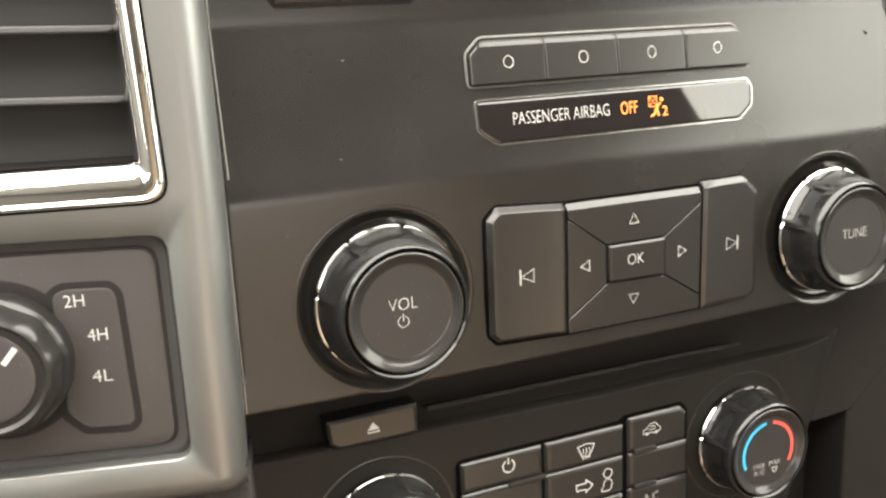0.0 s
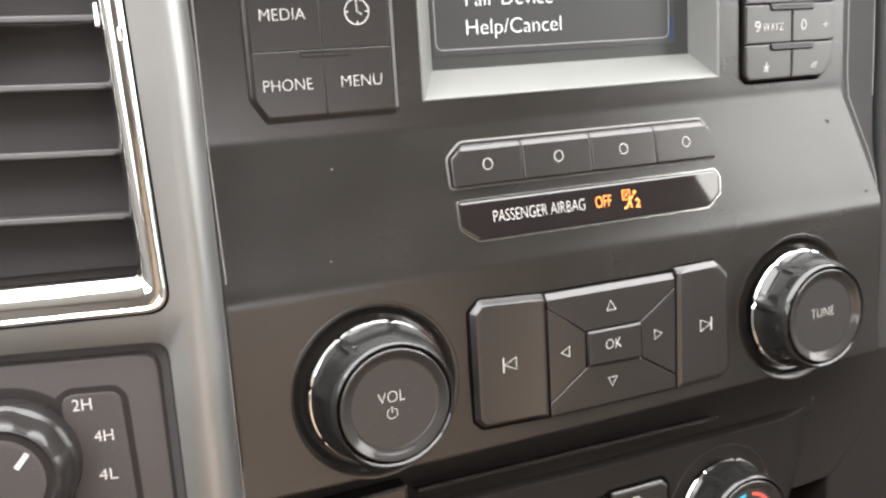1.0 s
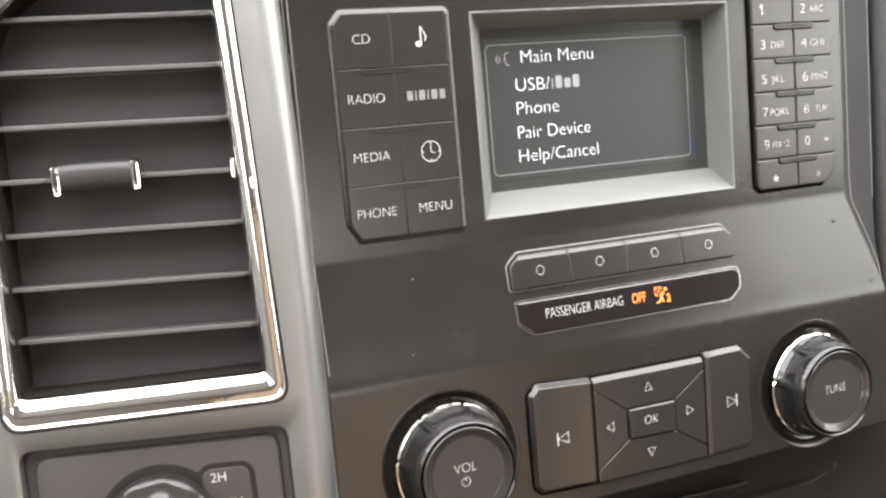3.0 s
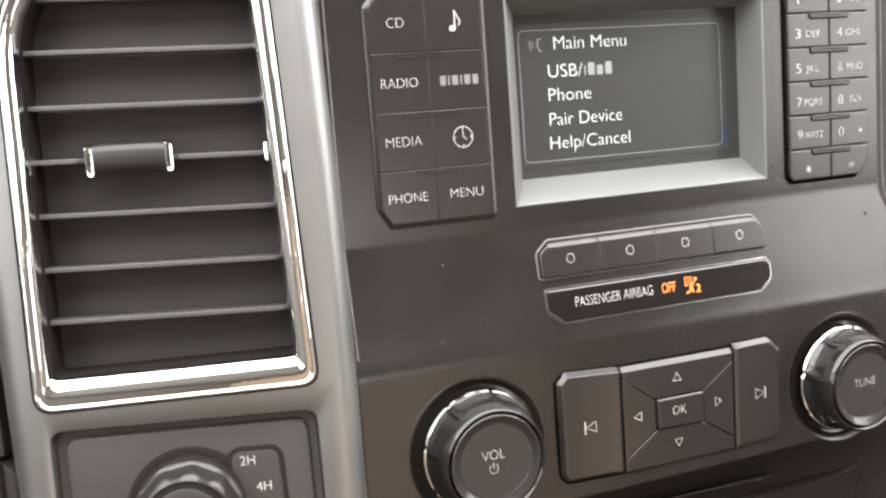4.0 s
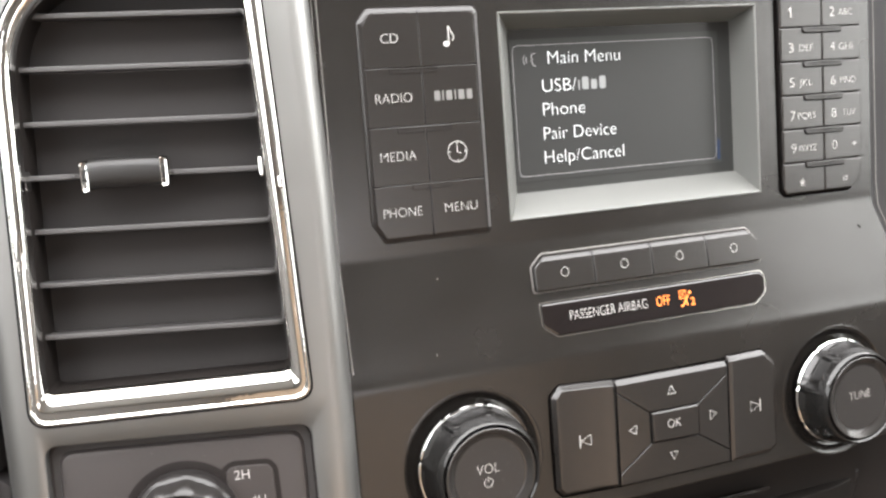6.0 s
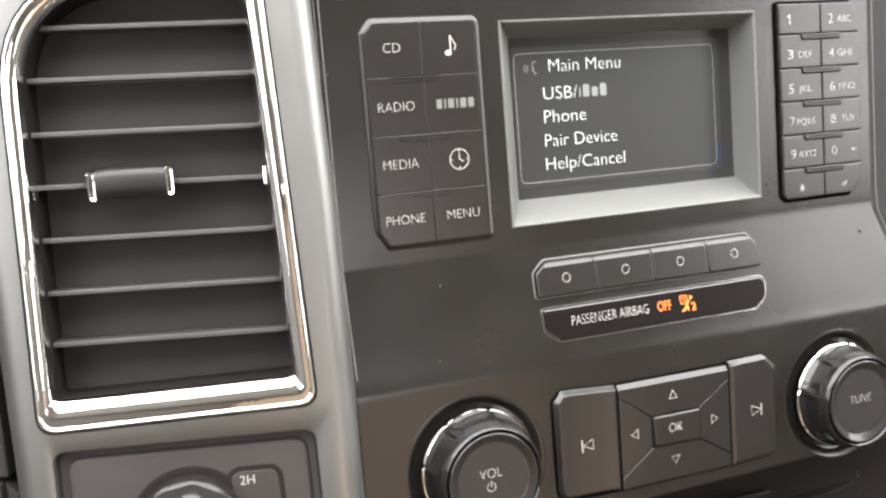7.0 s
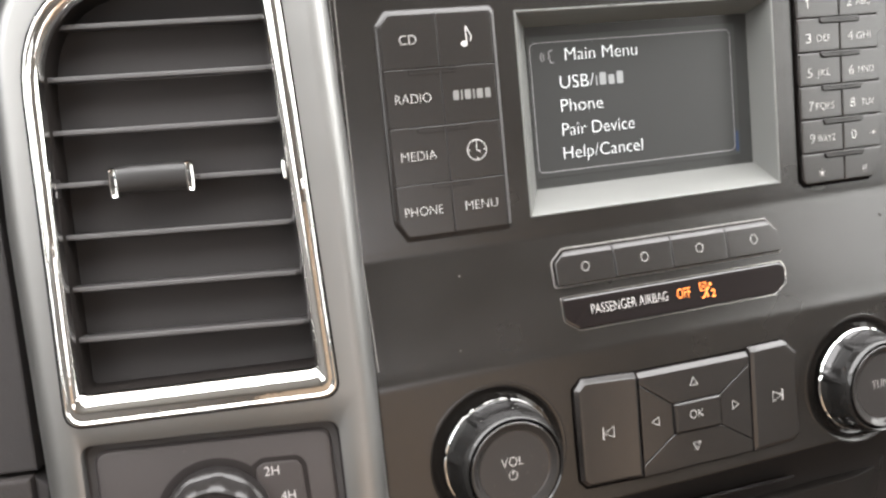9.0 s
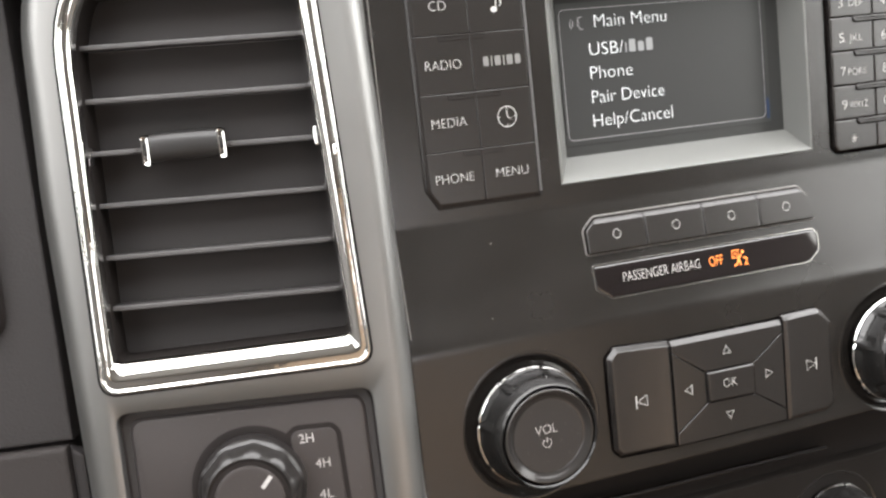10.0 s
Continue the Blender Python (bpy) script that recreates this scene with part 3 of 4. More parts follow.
for k in range(4):
    x0, x1 = edges[k] + 0.018, edges[k + 1] - 0.018
    lo0 = lo1 = 5.80
    hi0 = hi1 = 7.01
    pts = [(x0, lo0), (x1, lo1), (x1, hi1), (x0, hi0)]
    if k == 0:
        pts = [(x0, lo0), (x1, lo1), (x1, hi1), (x0 + 0.42, hi0), (x0, hi0 - 0.38)]
    if k == 3:
        pts = [(x0, lo0), (x1 + 0.05, lo1), (x1, hi1 - 0.5), (x1 - 0.48, hi1), (x0, hi0)]
    key_bm = fold_edge(key_slab(pts, -0.2, above(0.2), 0.04, 0.01), (x0, hi0), (x1, hi1), 0.17, 0.13)
    key = part("key", key_bm, M_BUTTON, keys, smooth=18)
    part("legend", stroke(circle((-4.01, -1.53, 0.89, 3.38)[k], 6.39, 0.165, 24, squash=0.92), 0.021, above(0.212), True), M_PRINT, key)

# ---- passenger airbag lamp ----
lamp = thing("airbag_indicator", "gloss black passenger airbag lamp with orange lit legend", "indicator light", at=(-0.2, 4.7, 0.2))
strip = [(-5.05, 4.52), (-4.50, 4.13), (4.18, 4.14), (4.70, 4.54), (4.74, 5.10), (4.58, 5.32), (-5.06, 5.32)]
rim_at = lambda d: inset(rounded(strip, 0.1), d)
part("surround", shell([level(rim_at(-0.07), above(0.0)), level(rim_at(-0.055), above(0.03)), level(rim_at(-0.02), above(0.03)), level(rim_at(-0.005), above(-0.03))], cap_last=False), M_PIANO_RIM, lamp, "thin bright moulded rim")
lens = part("lens", shell([level(rim_at(0), above(0.0)), level(rim_at(0.02), above(0.03)), level(rim_at(0.07), above(0.05)), level(rim_at(0.08), above(0.05))]), M_PIANO, lamp, "gloss black lens", smooth=8)
part("legend", letters("PASSENGER AIRBAG", -2.32, 4.79, 0.36, above(0.058), 3.26, -0.016), M_PRINT, lens)
part("legend", letters("OFF", 0.02, 4.79, 0.37, above(0.058), 0.60, -0.006), M_ORANGE, lens)
AH = above(0.058)
mark = stroke(box_pts(0.75, 1.04, 4.76, 5.05), 0.026, AH, True)
add(mark, stroke([(0.77, 5.03), (1.02, 4.78)], 0.02, AH))
add(mark, stroke([(1.02, 5.03), (0.77, 4.78)], 0.02, AH))
add(mark, stroke([(0.78, 4.47), (0.92, 4.52), (1.02, 4.72), (1.16, 4.86)], 0.06, AH))
add(mark, stroke([(1.02, 4.70), (1.08, 4.47)], 0.055, AH))
add(mark, disc(circle(1.22, 4.95, 0.065, 10), AH))
part("legend_mark", mark, M_ORANGE, lens)
part("legend", letters("2", 1.32, 4.60, 0.29, AH, 0.20, 0.006), M_ORANGE, lens)

# ---- cursor pad ----
nav = thing("cursor_key_pad", "dark cursor key pad with centre key and track keys", "buttons", at=(-0.13, 0.2, 0.4))
part("surround", disc(inset(rounded([(-5.19, -1.52), (-4.86, -1.86), (-2.5, -1.95), (2.5, -1.96), (4.46, -1.94), (4.89, -1.68), (4.84, 1.80), (4.27, 2.38), (2.60, 2.36), (2.45, 2.26), (-2.5, 2.28), (-4.76, 2.44), (-5.19, 2.04)], 0.12), 0.04), above(0.012)), M_GAP, nav)


def nav_top(x, y):
    """Raised over the middle, falling to the rim."""
    return 0.40 + 0.36 - 0.12 * max(abs(x) / 2.5, abs(y - 0.16) / 2.0)


def face_up(h):
    return lambda x, y: 0.40 + h


def track_key(pts, fold, outward, slope):
    """A key whose face folds up along an upright line towards the cursor keys."""
    bm = key_slab(pts, 0.1, face_up(0.25), 0.16, 0.02, slope=slope)
    bmesh.ops.bisect_plane(bm, geom=bm.verts[:] + bm.edges[:] + bm.faces[:], plane_co=(fold, 0, 0), plane_no=(1, 0, 0))
    tops = sorted(pts, key=lambda p: -p[1])[:2]
    tops.sort()
    fold_edge(bm, tops[0], tops[1], 0.17, 0.10)
    far = max(abs(p[0] - fold) for p in pts if (p[0] - fold) * outward < 0)
    for v in bm.verts:
        if (v.co.x - fold) * outward < 0 and v.co.z > 0.5:
            v.co.z += 0.09 * abs(v.co.x - fold) / far
    return part("key", bm, M_BUTTON, nav, smooth=12)


k_prev = track_key([(-5.07, -1.46), (-4.79, -1.75), (-2.50, -1.83), (-2.49, 2.20), (-4.71, 2.34), (-5.07, 1.98)], -3.10, -1, 0.9)
k_next = track_key([(2.51, -1.87), (4.42, -1.85), (4.80, -1.60), (4.76, 1.76), (4.22, 2.29), (2.53, 2.27)], 3.08, 1, 0.5)


def track_mark(cx, cy, d, h):
    bm = stroke([(cx - d * 0.20, cy), (cx + d * 0.22, cy + 0.20), (cx + d * 0.22, cy - 0.20)], 0.020, h, True)
    add(bm, stroke([(cx - d * 0.23, cy + 0.24), (cx - d * 0.23, cy - 0.24)], 0.045, h))
    return bm


part("legend", track_mark(-3.85, 0.20, 1, face_up(0.262)), M_PRINT, k_prev)
part("legend", track_mark(3.72, 0.16, -1, face_up(0.262)), M_PRINT, k_next)
A, B, C_, D = (-2.46, -1.85), (2.47, -1.86), (2.48, 2.16), (-2.46, 2.19)
a, b, c, d = (-1.10, -0.42), (1.02, -0.47), (1.02, 0.76), (-1.11, 0.77)
LB, LT, RB, RT = (-2.46, -1.40), (-2.46, 1.75), (2.47, -1.38), (2.48, 1.68)
for pts, (mx, my), (dx, dy) in (
        ([A, B, RB, b, a, LB], (-0.13, -1.07), (0, -1)),
        ([RT, C_, D, LT, d, c], (-0.12, 1.47), (0, 1)),
        ([LB, a, d, LT], (-1.86, 0.22), (-1, 0)),
        ([RB, RT, c, b], (1.71, 0.20), (1, 0))):
    key_bm = key_slab(inset(pts, 0.02), 0.1, nav_top, 0.02, 0.008, 0.02, 2)
    if dy == 1:
        fold_edge(key_bm, D, C_, 0.20, 0.15)
    key = part("arrow_key", key_bm, M_BUTTON, nav, smooth=18)
    h = lambda x, y: nav_top(x, y) + 0.012
    tip, side = 0.16, 0.17
    part("legend", stroke([(mx + dx * tip, my + dy * tip), (mx - dx * 0.14 - dy * side, my - dy * 0.14 + dx * side), (mx - dx * 0.14 + dy * side, my - dy * 0.14 - dx * side)], 0.021, h, True), M_PRINT, key)
key = part("ok_key", key_slab(inset([a, b, c, d], 0.03), 0.1, face_up(0.40), 0.06, 0.012, 0.03, 2, 0.9), M_BUTTON, nav)
part("legend", letters("OK", -0.13, 0.24, 0.34, face_up(0.412), 0.60, -0.02), M_PRINT, key)


# ---- rotary knobs ----
def rotary(name, label, cu, cv, base, r, high, cap_r, facets=8):
    kn = thing(name, label, "knob", FACE @ Matrix.Translation((cu * CM, cv * CM, base * CM)), group="rotary knobs")
    s = r / 2.1
    mid = (0, 0)

    def wave(ang, h):
        t = (ang * facets / (2 * math.pi) + 0.3) % 1.0
        edge = min(t, 1 - t)
        fade = min(1, max(0, (h - 0.3) / 0.15))
        return -0.11 * s * fade * min(1, max(0, (edge - 0.06) / 0.035))

    def notch(ang, h):
        t = (ang * facets / (2 * math.pi) + 0.3) % 1.0
        return -0.07 * s if min(t, 1 - t) < 0.045 else 0.0

    deep = 0.19 if base > 0 else 0.05
    collar = lathe([(r * 1.262, -0.05), (r * 1.258, 0.003), (r * 1.24, 0.012), (r * 1.22, 0.010), (r * 1.20, -0.004), (r * 1.18, -0.12 * deep), (r * 1.145, -0.45 * deep), (r * 1.10, -0.85 * deep), (r * 1.06, -deep), (r * 0.95, -deep)], mid, cap=False)
    if base > 0:
        for q in collar.verts:
            q.co.z += fascia_w(cv + q.co.y) - base
    part("collar", collar, M_COLLAR, kn, "dark sunken collar", smooth=60)
    part("foot", lathe([(r * 0.96, -deep), (r * 0.96, 0.12)], mid, cap=False), M_GAP, kn)
    # Notched chrome ring added for the highlight along the grip's lower edge.
    part("ring", lathe([(r * 0.985, 0.11), (r * 1.006, 0.155), (r * 1.010, 0.19), (r * 0.995, 0.24), (r * 0.95, 0.262)], mid, 128, notch, cap=False), M_CHROME, kn, "thin chrome ring standing in for the foot highlight")
    part("grip", lathe([(r * 0.965, 0.22), (r * 0.985, 0.28), (r * 0.975, 0.44), (r * 0.95, high * 0.45), (r * 0.93, high * 0.66), (r * 0.915, high * 0.72), (cap_r * 1.085, high * 0.9), (cap_r * 1.06, high - 0.05), (cap_r * 1.03, high), (cap_r * 1.0, high - 0.05)], mid, 128, lambda a_, h: wave(a_, h) if h < high * 0.70 else 0.0, cap=False), M_KNOB, kn, "dark glossy grip with shallow scallops", smooth=40)
    part("cap_joint", lathe([(cap_r * 1.01, high - 0.06), (cap_r * 0.93, high - 0.12)], mid, cap=False), M_GAP, kn)
    cap = part("cap", lathe([(cap_r * 0.955, high - 0.1), (cap_r * 0.953, high - 0.01), (cap_r * 0.94, high + 0.012), (cap_r * 0.925, high + 0.012)], mid, cap=False), M_CAP_RIM, kn)
    part("bevel", lathe([(cap_r * 0.928, high + 0.012), (cap_r * 0.89, high - 0.015), (cap_r * 0.84, high - 0.075), (cap_r * 0.80, high - 0.12), (cap_r * 0.765, high - 0.137), (cap_r * 0.74, high - 0.14)], mid, cap=False), M_CAP_RIM, cap, "dished bright bevel", smooth=60)
    part("face", lathe([(cap_r * 0.745, high - 0.139), (cap_r * 0.5, high - 0.142)], mid), M_CAP, cap)
    return kn, cap, high - 0.127


vol, vol_cap, hv = rotary("volume_knob", "dark glossy volume knob with dished cap", *KNOBS[0], 0.40, 2.13, 1.50, 1.72)
part("legend", letters("VOL", -0.07, 0.24, 0.34, hv, 0.82, -0.022), M_PRINT, vol_cap)
power = stroke(circle(-0.08, -0.25, 0.155, 20, 115, 425), 0.019, hv)
add(power, stroke([(-0.08, -0.23), (-0.08, -0.04)], 0.025, hv))
part("legend", power, M_PRINT, vol_cap)
tune, tune_cap, hv = rotary("tuning_knob", "dark glossy tuning knob with dished cap", *KNOBS[1], 0.40, 2.13, 1.50, 1.72)
part("legend", letters("TUNE", -0.04, 0.12, 0.33, hv, 1.06, -0.022), M_PRINT, tune_cap)

# ---- lower panel with disc slot and heater controls ----
LW = -0.9
lower = thing("climate_panel", "dark charcoal heater panel below the radio", "dashboard panel", at=(0, -6, LW))
lo_us = [-12.4 + 0.7 * k for k in range(34)]


def lower_top(u):
    return -4.52 - 0.032 * (min(u, -1) + 12.2)


def lower_right(v):
    return 11.4 + 0.33 * (v + 5.0)


def lower_w(k):
    return LW - 1.1 * max(0, k - 0.86) ** 2 / 0.0196


def lower_point(k, t, dv=0.0, dw=0.0):
    """A point of the panel: k runs from its left to its slanting right end, t from its top down."""
    top = lower_top(-12.4 + k * 23.6)
    v = top * (1 - t) - 13.0 * t
    return (-12.4 + k * (lower_right(v) + 12.4), v + dv, lower_w(k) + dw)


ACROSS = [k / 40 for k in range(41)]
face_rows = [[lower_point(k, t / 8) for k in ACROSS] for t in range(9)]
rim = [[lower_point(k, 0, 0.05, -0.06) for k in ACROSS]]
deep = [[lower_point(k, 0, 0.08, -1.2) for k in ACROSS]]
part("panel", shell(face_rows, cap_last=False, closed=False), M_CLIMATE, lower, smooth=50)
part("top_edge", shell(deep + rim + face_rows[:1], cap_last=False, closed=False), M_CLIMATE, lower, "rounded upper edge", smooth=50)
slot = thing("disc_slot", "narrow dark compact disc slot under the radio", "disc slot", at=(-1, -3.9, -1.2))
part("recess", shell([[(u, -2.2, -1.45) for u in lo_us], [(u, lower_top(u) - 0.2, -1.45) for u in lo_us]], cap_last=False, closed=False), M_DARK, slot)
SLOT_U = (-6.6, -3, 1, 5.5)
part("lip", shell([[(u, v - 0.012 * (u + 6.6), w) for u in SLOT_U] for v, w in ((-3.86, -0.86), (-3.92, -0.80), (-3.99, -0.84), (-4.02, -1.4))], cap_last=False, closed=False), M_BUTTON, slot, "rounded lower lip of the slot")
ej = thing("eject_button", "dark eject button beside the disc slot", "button", at=(-8.4, -4.1, -0.9))
ej_key = part("key", key_slab([(-9.78, -4.40), (-9.50, -4.58), (-6.97, -4.60), (-6.97, -3.61), (-9.84, -3.64)], -1.44, -0.74, 0.1, 0.02), M_BUTTON, ej)
mark = disc([(-8.62, -4.16), (-8.22, -4.17), (-8.42, -3.92)], -0.725)
add(mark, stroke([(-8.62, -4.23), (-8.22, -4.24)], 0.05, -0.725))
part("legend", mark, M_PRINT, ej_key)

heat = thing("heater_button_block", "dark heater and air conditioning buttons with white marks", "buttons", at=(-1.2, -7.4, LW))
part("surround", disc(rounded([(-5.74, -10.4), (3.36, -10.4), (3.28, -6.10), (3.0, -5.76), (0.6, -5.76), (0.4, -5.92), (-5.6, -5.92), (-5.74, -6.06)], 0.1), LW + 0.012), M_GAP, heat)
HB = [((-5.62, -2.68), (-7.04, -6.02)), ((-2.58, 0.50), (-7.10, -6.02)), ((0.68, 3.12), (-7.12, -5.86)),
      ((-5.62, -2.68), (-8.46, -7.10)), ((-2.58, 0.50), (-8.52, -7.16)), ((0.68, 3.20), (-8.44, -7.18)),
      ((-5.62, -2.68), (-10.2, -8.52)), ((-2.58, 0.50), (-10.2, -8.58)), ((0.68, 3.24), (-10.2, -8.50))]
made = []
for k, ((x0, x1), (y0, y1)) in enumerate(HB):
    pts = [(x0, y0), (x1, y0), (x1, y1), (x0, y1)]
    if k == 2:
        pts = [(x0, y0), (x1, y0), (x1, y1 - 0.25), (x1 - 0.25, y1), (x0, y1)]
    made.append(part("key", key_slab(pts, LW - 0.1, LW + 0.22, 0.13, 0.03), M_BUTTON, heat))
HW = LW + 0.235
mark = stroke(circle(-3.96, -6.42, 0.21, 20, 118, 422), 0.04, HW)
add(mark, stroke([(-3.96, -6.36), (-3.96, -6.12)], 0.04, HW))
part("legend", mark, M_PRINT, made[0])
DX, DY = -1.04, -6.60
mark = stroke([(DX - 0.32, DY + 0.20), (DX - 0.14, DY - 0.20), (DX + 0.14, DY - 0.20), (DX + 0.32, DY + 0.20), (DX, DY + 0.27)], 0.04, HW, True)
for x in (-0.12, 0.0, 0.12):
    add(mark, stroke([(DX + x, DY + 0.13), (DX + x + 0.03, DY - 0.01), (DX + x - 0.03, DY - 0.15), (DX + x, DY - 0.29)], 0.03, HW))
part("legend", mark, M_PRINT, made[1])
CX, CY = 1.61, -6.40
mark = stroke(rounded([(CX - 0.35, CY - 0.13), (CX - 0.32, CY + 0.02), (CX - 0.18, CY + 0.05), (CX - 0.06, CY + 0.20), (CX + 0.16, CY + 0.21), (CX + 0.28, CY + 0.06), (CX + 0.36, CY + 0.02), (CX + 0.36, CY - 0.13)], 0.04, 2), 0.03, HW, True)
for x in (-0.18, 0.20):
    add(mark, disc(circle(CX + x, CY - 0.15, 0.06, 12), HW))
add(mark, stroke([(CX - 0.10, CY - 0.02), (CX + 0.12, CY - 0.02), (CX + 0.16, CY + 0.04), (CX + 0.12, CY + 0.10), (CX - 0.04, CY + 0.10)], 0.03, HW))
part("legend", mark, M_PRINT_DIM, made[2])
AX, AY = -1.10, -7.88
mark = stroke([(AX - 0.32, AY - 0.11), (AX + 0.05, AY - 0.11), (AX + 0.05, AY - 0.23), (AX + 0.31, AY), (AX + 0.05, AY + 0.23), (AX + 0.05, AY + 0.11), (AX - 0.32, AY + 0.11)], 0.04, HW, True)
part("legend", mark, M_PRINT, made[4])
mark = stroke(circle(-0.18, -7.62, 0.17, 16), 0.035, HW, True)
add(mark, stroke(rounded([(-0.44, -8.26), (-0.06, -8.26), (0.0, -7.98), (-0.10, -7.84), (-0.28, -7.84)], 0.06, 3), 0.035, HW, True))
part("legend", mark, M_PRINT, made[4])
part("legend", letters("A/C", 1.62, -8.98, 0.32, HW, 0.6, -0.02), M_PRINT, made[8])
for cx, cy, wd in ((-3.28, -7.10, 1.3), (1.36, -7.10, 0.9), (1.36, -8.42, 0.9)):
    part("finger_lip", slab(box_pts(cx - wd / 2, cx + wd / 2, cy - 0.08, cy + 0.08), LW, LW + 0.30, 0.04, 0.03), M_BUTTON, heat)

temp, temp_cap, hv = rotary("temperature_knob", "glossy black temperature knob with blue and red arc", 5.68, -7.68, LW, 1.95, 1.6, 1.68)
part("cold_arc", stroke(circle(0.02, -0.02, 1.09, 20, 97, 206), 0.12, hv), M_BLUE, temp_cap)
part("hot_arc", stroke(circle(0.02, -0.02, 1.09, 20, 81, -30), 0.12, hv), M_RED, temp_cap)
for x, lines in ((-0.36, ("MAX", "A/C")), (0.34, ("MAX",))):
    for k, txt in enumerate(lines):
        part("legend", letters(txt, x, -0.50 - 0.26 * k, 0.19, hv, 0.50), M_PRINT, temp_cap)
part("legend", stroke([(0.22, -0.70), (0.28, -0.86), (0.40, -0.86), (0.46, -0.70)], 0.03, hv, True), M_PRINT, temp_cap)
rotary("fan_knob", "glossy black fan speed knob", -8.22, -7.64, LW, 1.95, 1.6, 1.68)

# ---- satin trim with vent and drive switch ----
trim = thing("vent_trim_panel", "warm silver satin trim round the vent and drive switch", "trim", TRIM, (-5, 3, 0))


def vent_outline(d=0.0, foot=0.0):
    """The vent's outline moved in by d; its foot and right side move in further by the second number."""
    pts = inset([(-9.36, 3.90), (-1.03, 3.90), (-1.52, 17.5), (-9.14, 17.5)], d)
    (x0, y0), (x1, y1), (x2, y2), (x3, y3) = pts
    pts = [(x0, y0 + foot), (x1 - foot * 0.35, y1 + foot), (x2 - foot * 0.35, y2), (x3, y3)]
    return rounded(pts, [max(0.12, 0.55 - d * 0.7), max(0.12, 0.55 - d * 0.7), 1.0, 3.6 - d], 10)


switch_hole = rounded([(-9.18, -2.54), (-1.06, -2.60), (-1.10, 3.10), (-9.14, 3.27)], 0.48, 8)
outer = rounded([(-9.62, -3.20), (-0.50, -3.20), (-0.44, 4.0), (-0.50, 10.0), (-0.78, 18.6), (-9.50, 18.6), (-9.78, 10.0)], [0, 0, 0, 0, 0, 4.2, 0], 12)
bm = plate_with_holes(outer, [vent_outline(-0.02), switch_hole], 0.0)
# rolled edges: right, left and foot
RIGHT = [(-3.20, -0.50), (0.4, -0.47), (4.0, -0.44), (7.0, -0.47), (10.0, -0.50), (14.3, -0.64), (18.6, -0.78)]
roll_r = [(0.0, 0.0), (0.10, -0.015), (0.24, -0.06), (0.38, -0.14), (0.50, -0.26), (0.60, -0.44), (0.66, -0.7), (0.68, -1.3), (0.62, -3.2)]
add(bm, shell([[(s + x, v, z) for v, s in RIGHT] for x, z in roll_r], cap_last=False, closed=False))
roll_l = [(0.0, 0.0), (-0.16, -0.03), (-0.34, -0.13), (-0.5, -0.28), (-0.64, -0.48), (-0.72, -0.7), (-0.76, -1.0), (-0.78, -2.0)]
edge_path = sorted((Vector(p) for p in outer if p[0] < -4.0), key=lambda p: p.y + (p.x + 10) * 0.001)
edge_path = edge_path + [Vector((-0.78, 18.6))]
strip_loops = []
for x, z in roll_l:
    lp = []
    for k, p in enumerate(edge_path):
        along = (edge_path[min(k + 1, len(edge_path) - 1)] - edge_path[max(k - 1, 0)]).normalized()
        q = p + Vector((-along.y, along.x)) * -x
        lp.append((q.x, q.y, z))
    strip_loops.append(lp)
add(bm, shell(strip_loops, cap_last=False, closed=False))
roll_b = [(0.0, 0.0), (-0.18, -0.03), (-0.36, -0.13), (-0.5, -0.32), (-0.58, -0.6), (-0.6, -2.6)]
add(bm, shell([[(s, -3.20 + y, z - (0.6 if s > 0.1 else 0.14 if s > -0.2 else 0)) for s in (-10.4, -5, -0.5, -0.12, 0.18)] for y, z in roll_b], cap_last=False, closed=False))
# soft lip into the switch well
add(bm, shell([level(switch_hole, 0.0), level(inset(switch_hole, 0.02), -0.015), level(inset(switch_hole, 0.045), -0.06), level(inset(switch_hole, 0.05), -0.5)], cap_last=False))
bmesh.ops.remove_doubles(bm, verts=bm.verts[:], dist=0.003)
part("panel", bm, M_TRIM, trim, smooth=40)

vent = thing("air_vent", "upright air vent with chrome surround and dark vanes", "air vent", TRIM, (-5, 10, -0.5))
loops = []
for d, z, foot in ((-0.05, -0.02, 0), (-0.04, 0.05, 0), (-0.01, 0.09, 0), (0.03, 0.105, 0), (0.07, 0.09, 0), (0.09, 0.05, 0.0), (0.10, 0.03, 0.01), (0.13, 0.03, 0.02), (0.19, 0.035, 0.05), (0.24, 0.03, 0.09), (0.28, 0.012, 0.13), (0.31, -0.012, 0.17), (0.35, -0.05, 0.235), (0.39, -0.105, 0.30), (0.43, -0.19, 0.36), (0.455, -0.27, 0.40), (0.47, -0.36, 0.42)):
    loops.append(level(vent_outline(d, foot), z))
part("surround", shell(loops, cap_last=False), M_CHROME, vent, "bright chrome surround with a double ridge", smooth=50)
part("seat_joint", shell([level(vent_outline(-0.10), 0.004), level(vent_outline(-0.03), 0.006)], cap_last=False), M_GAP, vent)
part("throat", shell([level(vent_outline(0.465, 0.415), -0.36), level(vent_outline(0.47, 0.42), -1.9)], cap_last=False), M_DARK, vent, "dark throat of the vent")
# Added plate across the throat; its grey imitates haze in the dark.
part("backing_plate", disc(vent_outline(0.46, 0.41), -1.75), M_VENT_BACK, vent, "added grey plate lifting the dark behind the vanes")


VANE_SLOPE = -0.031


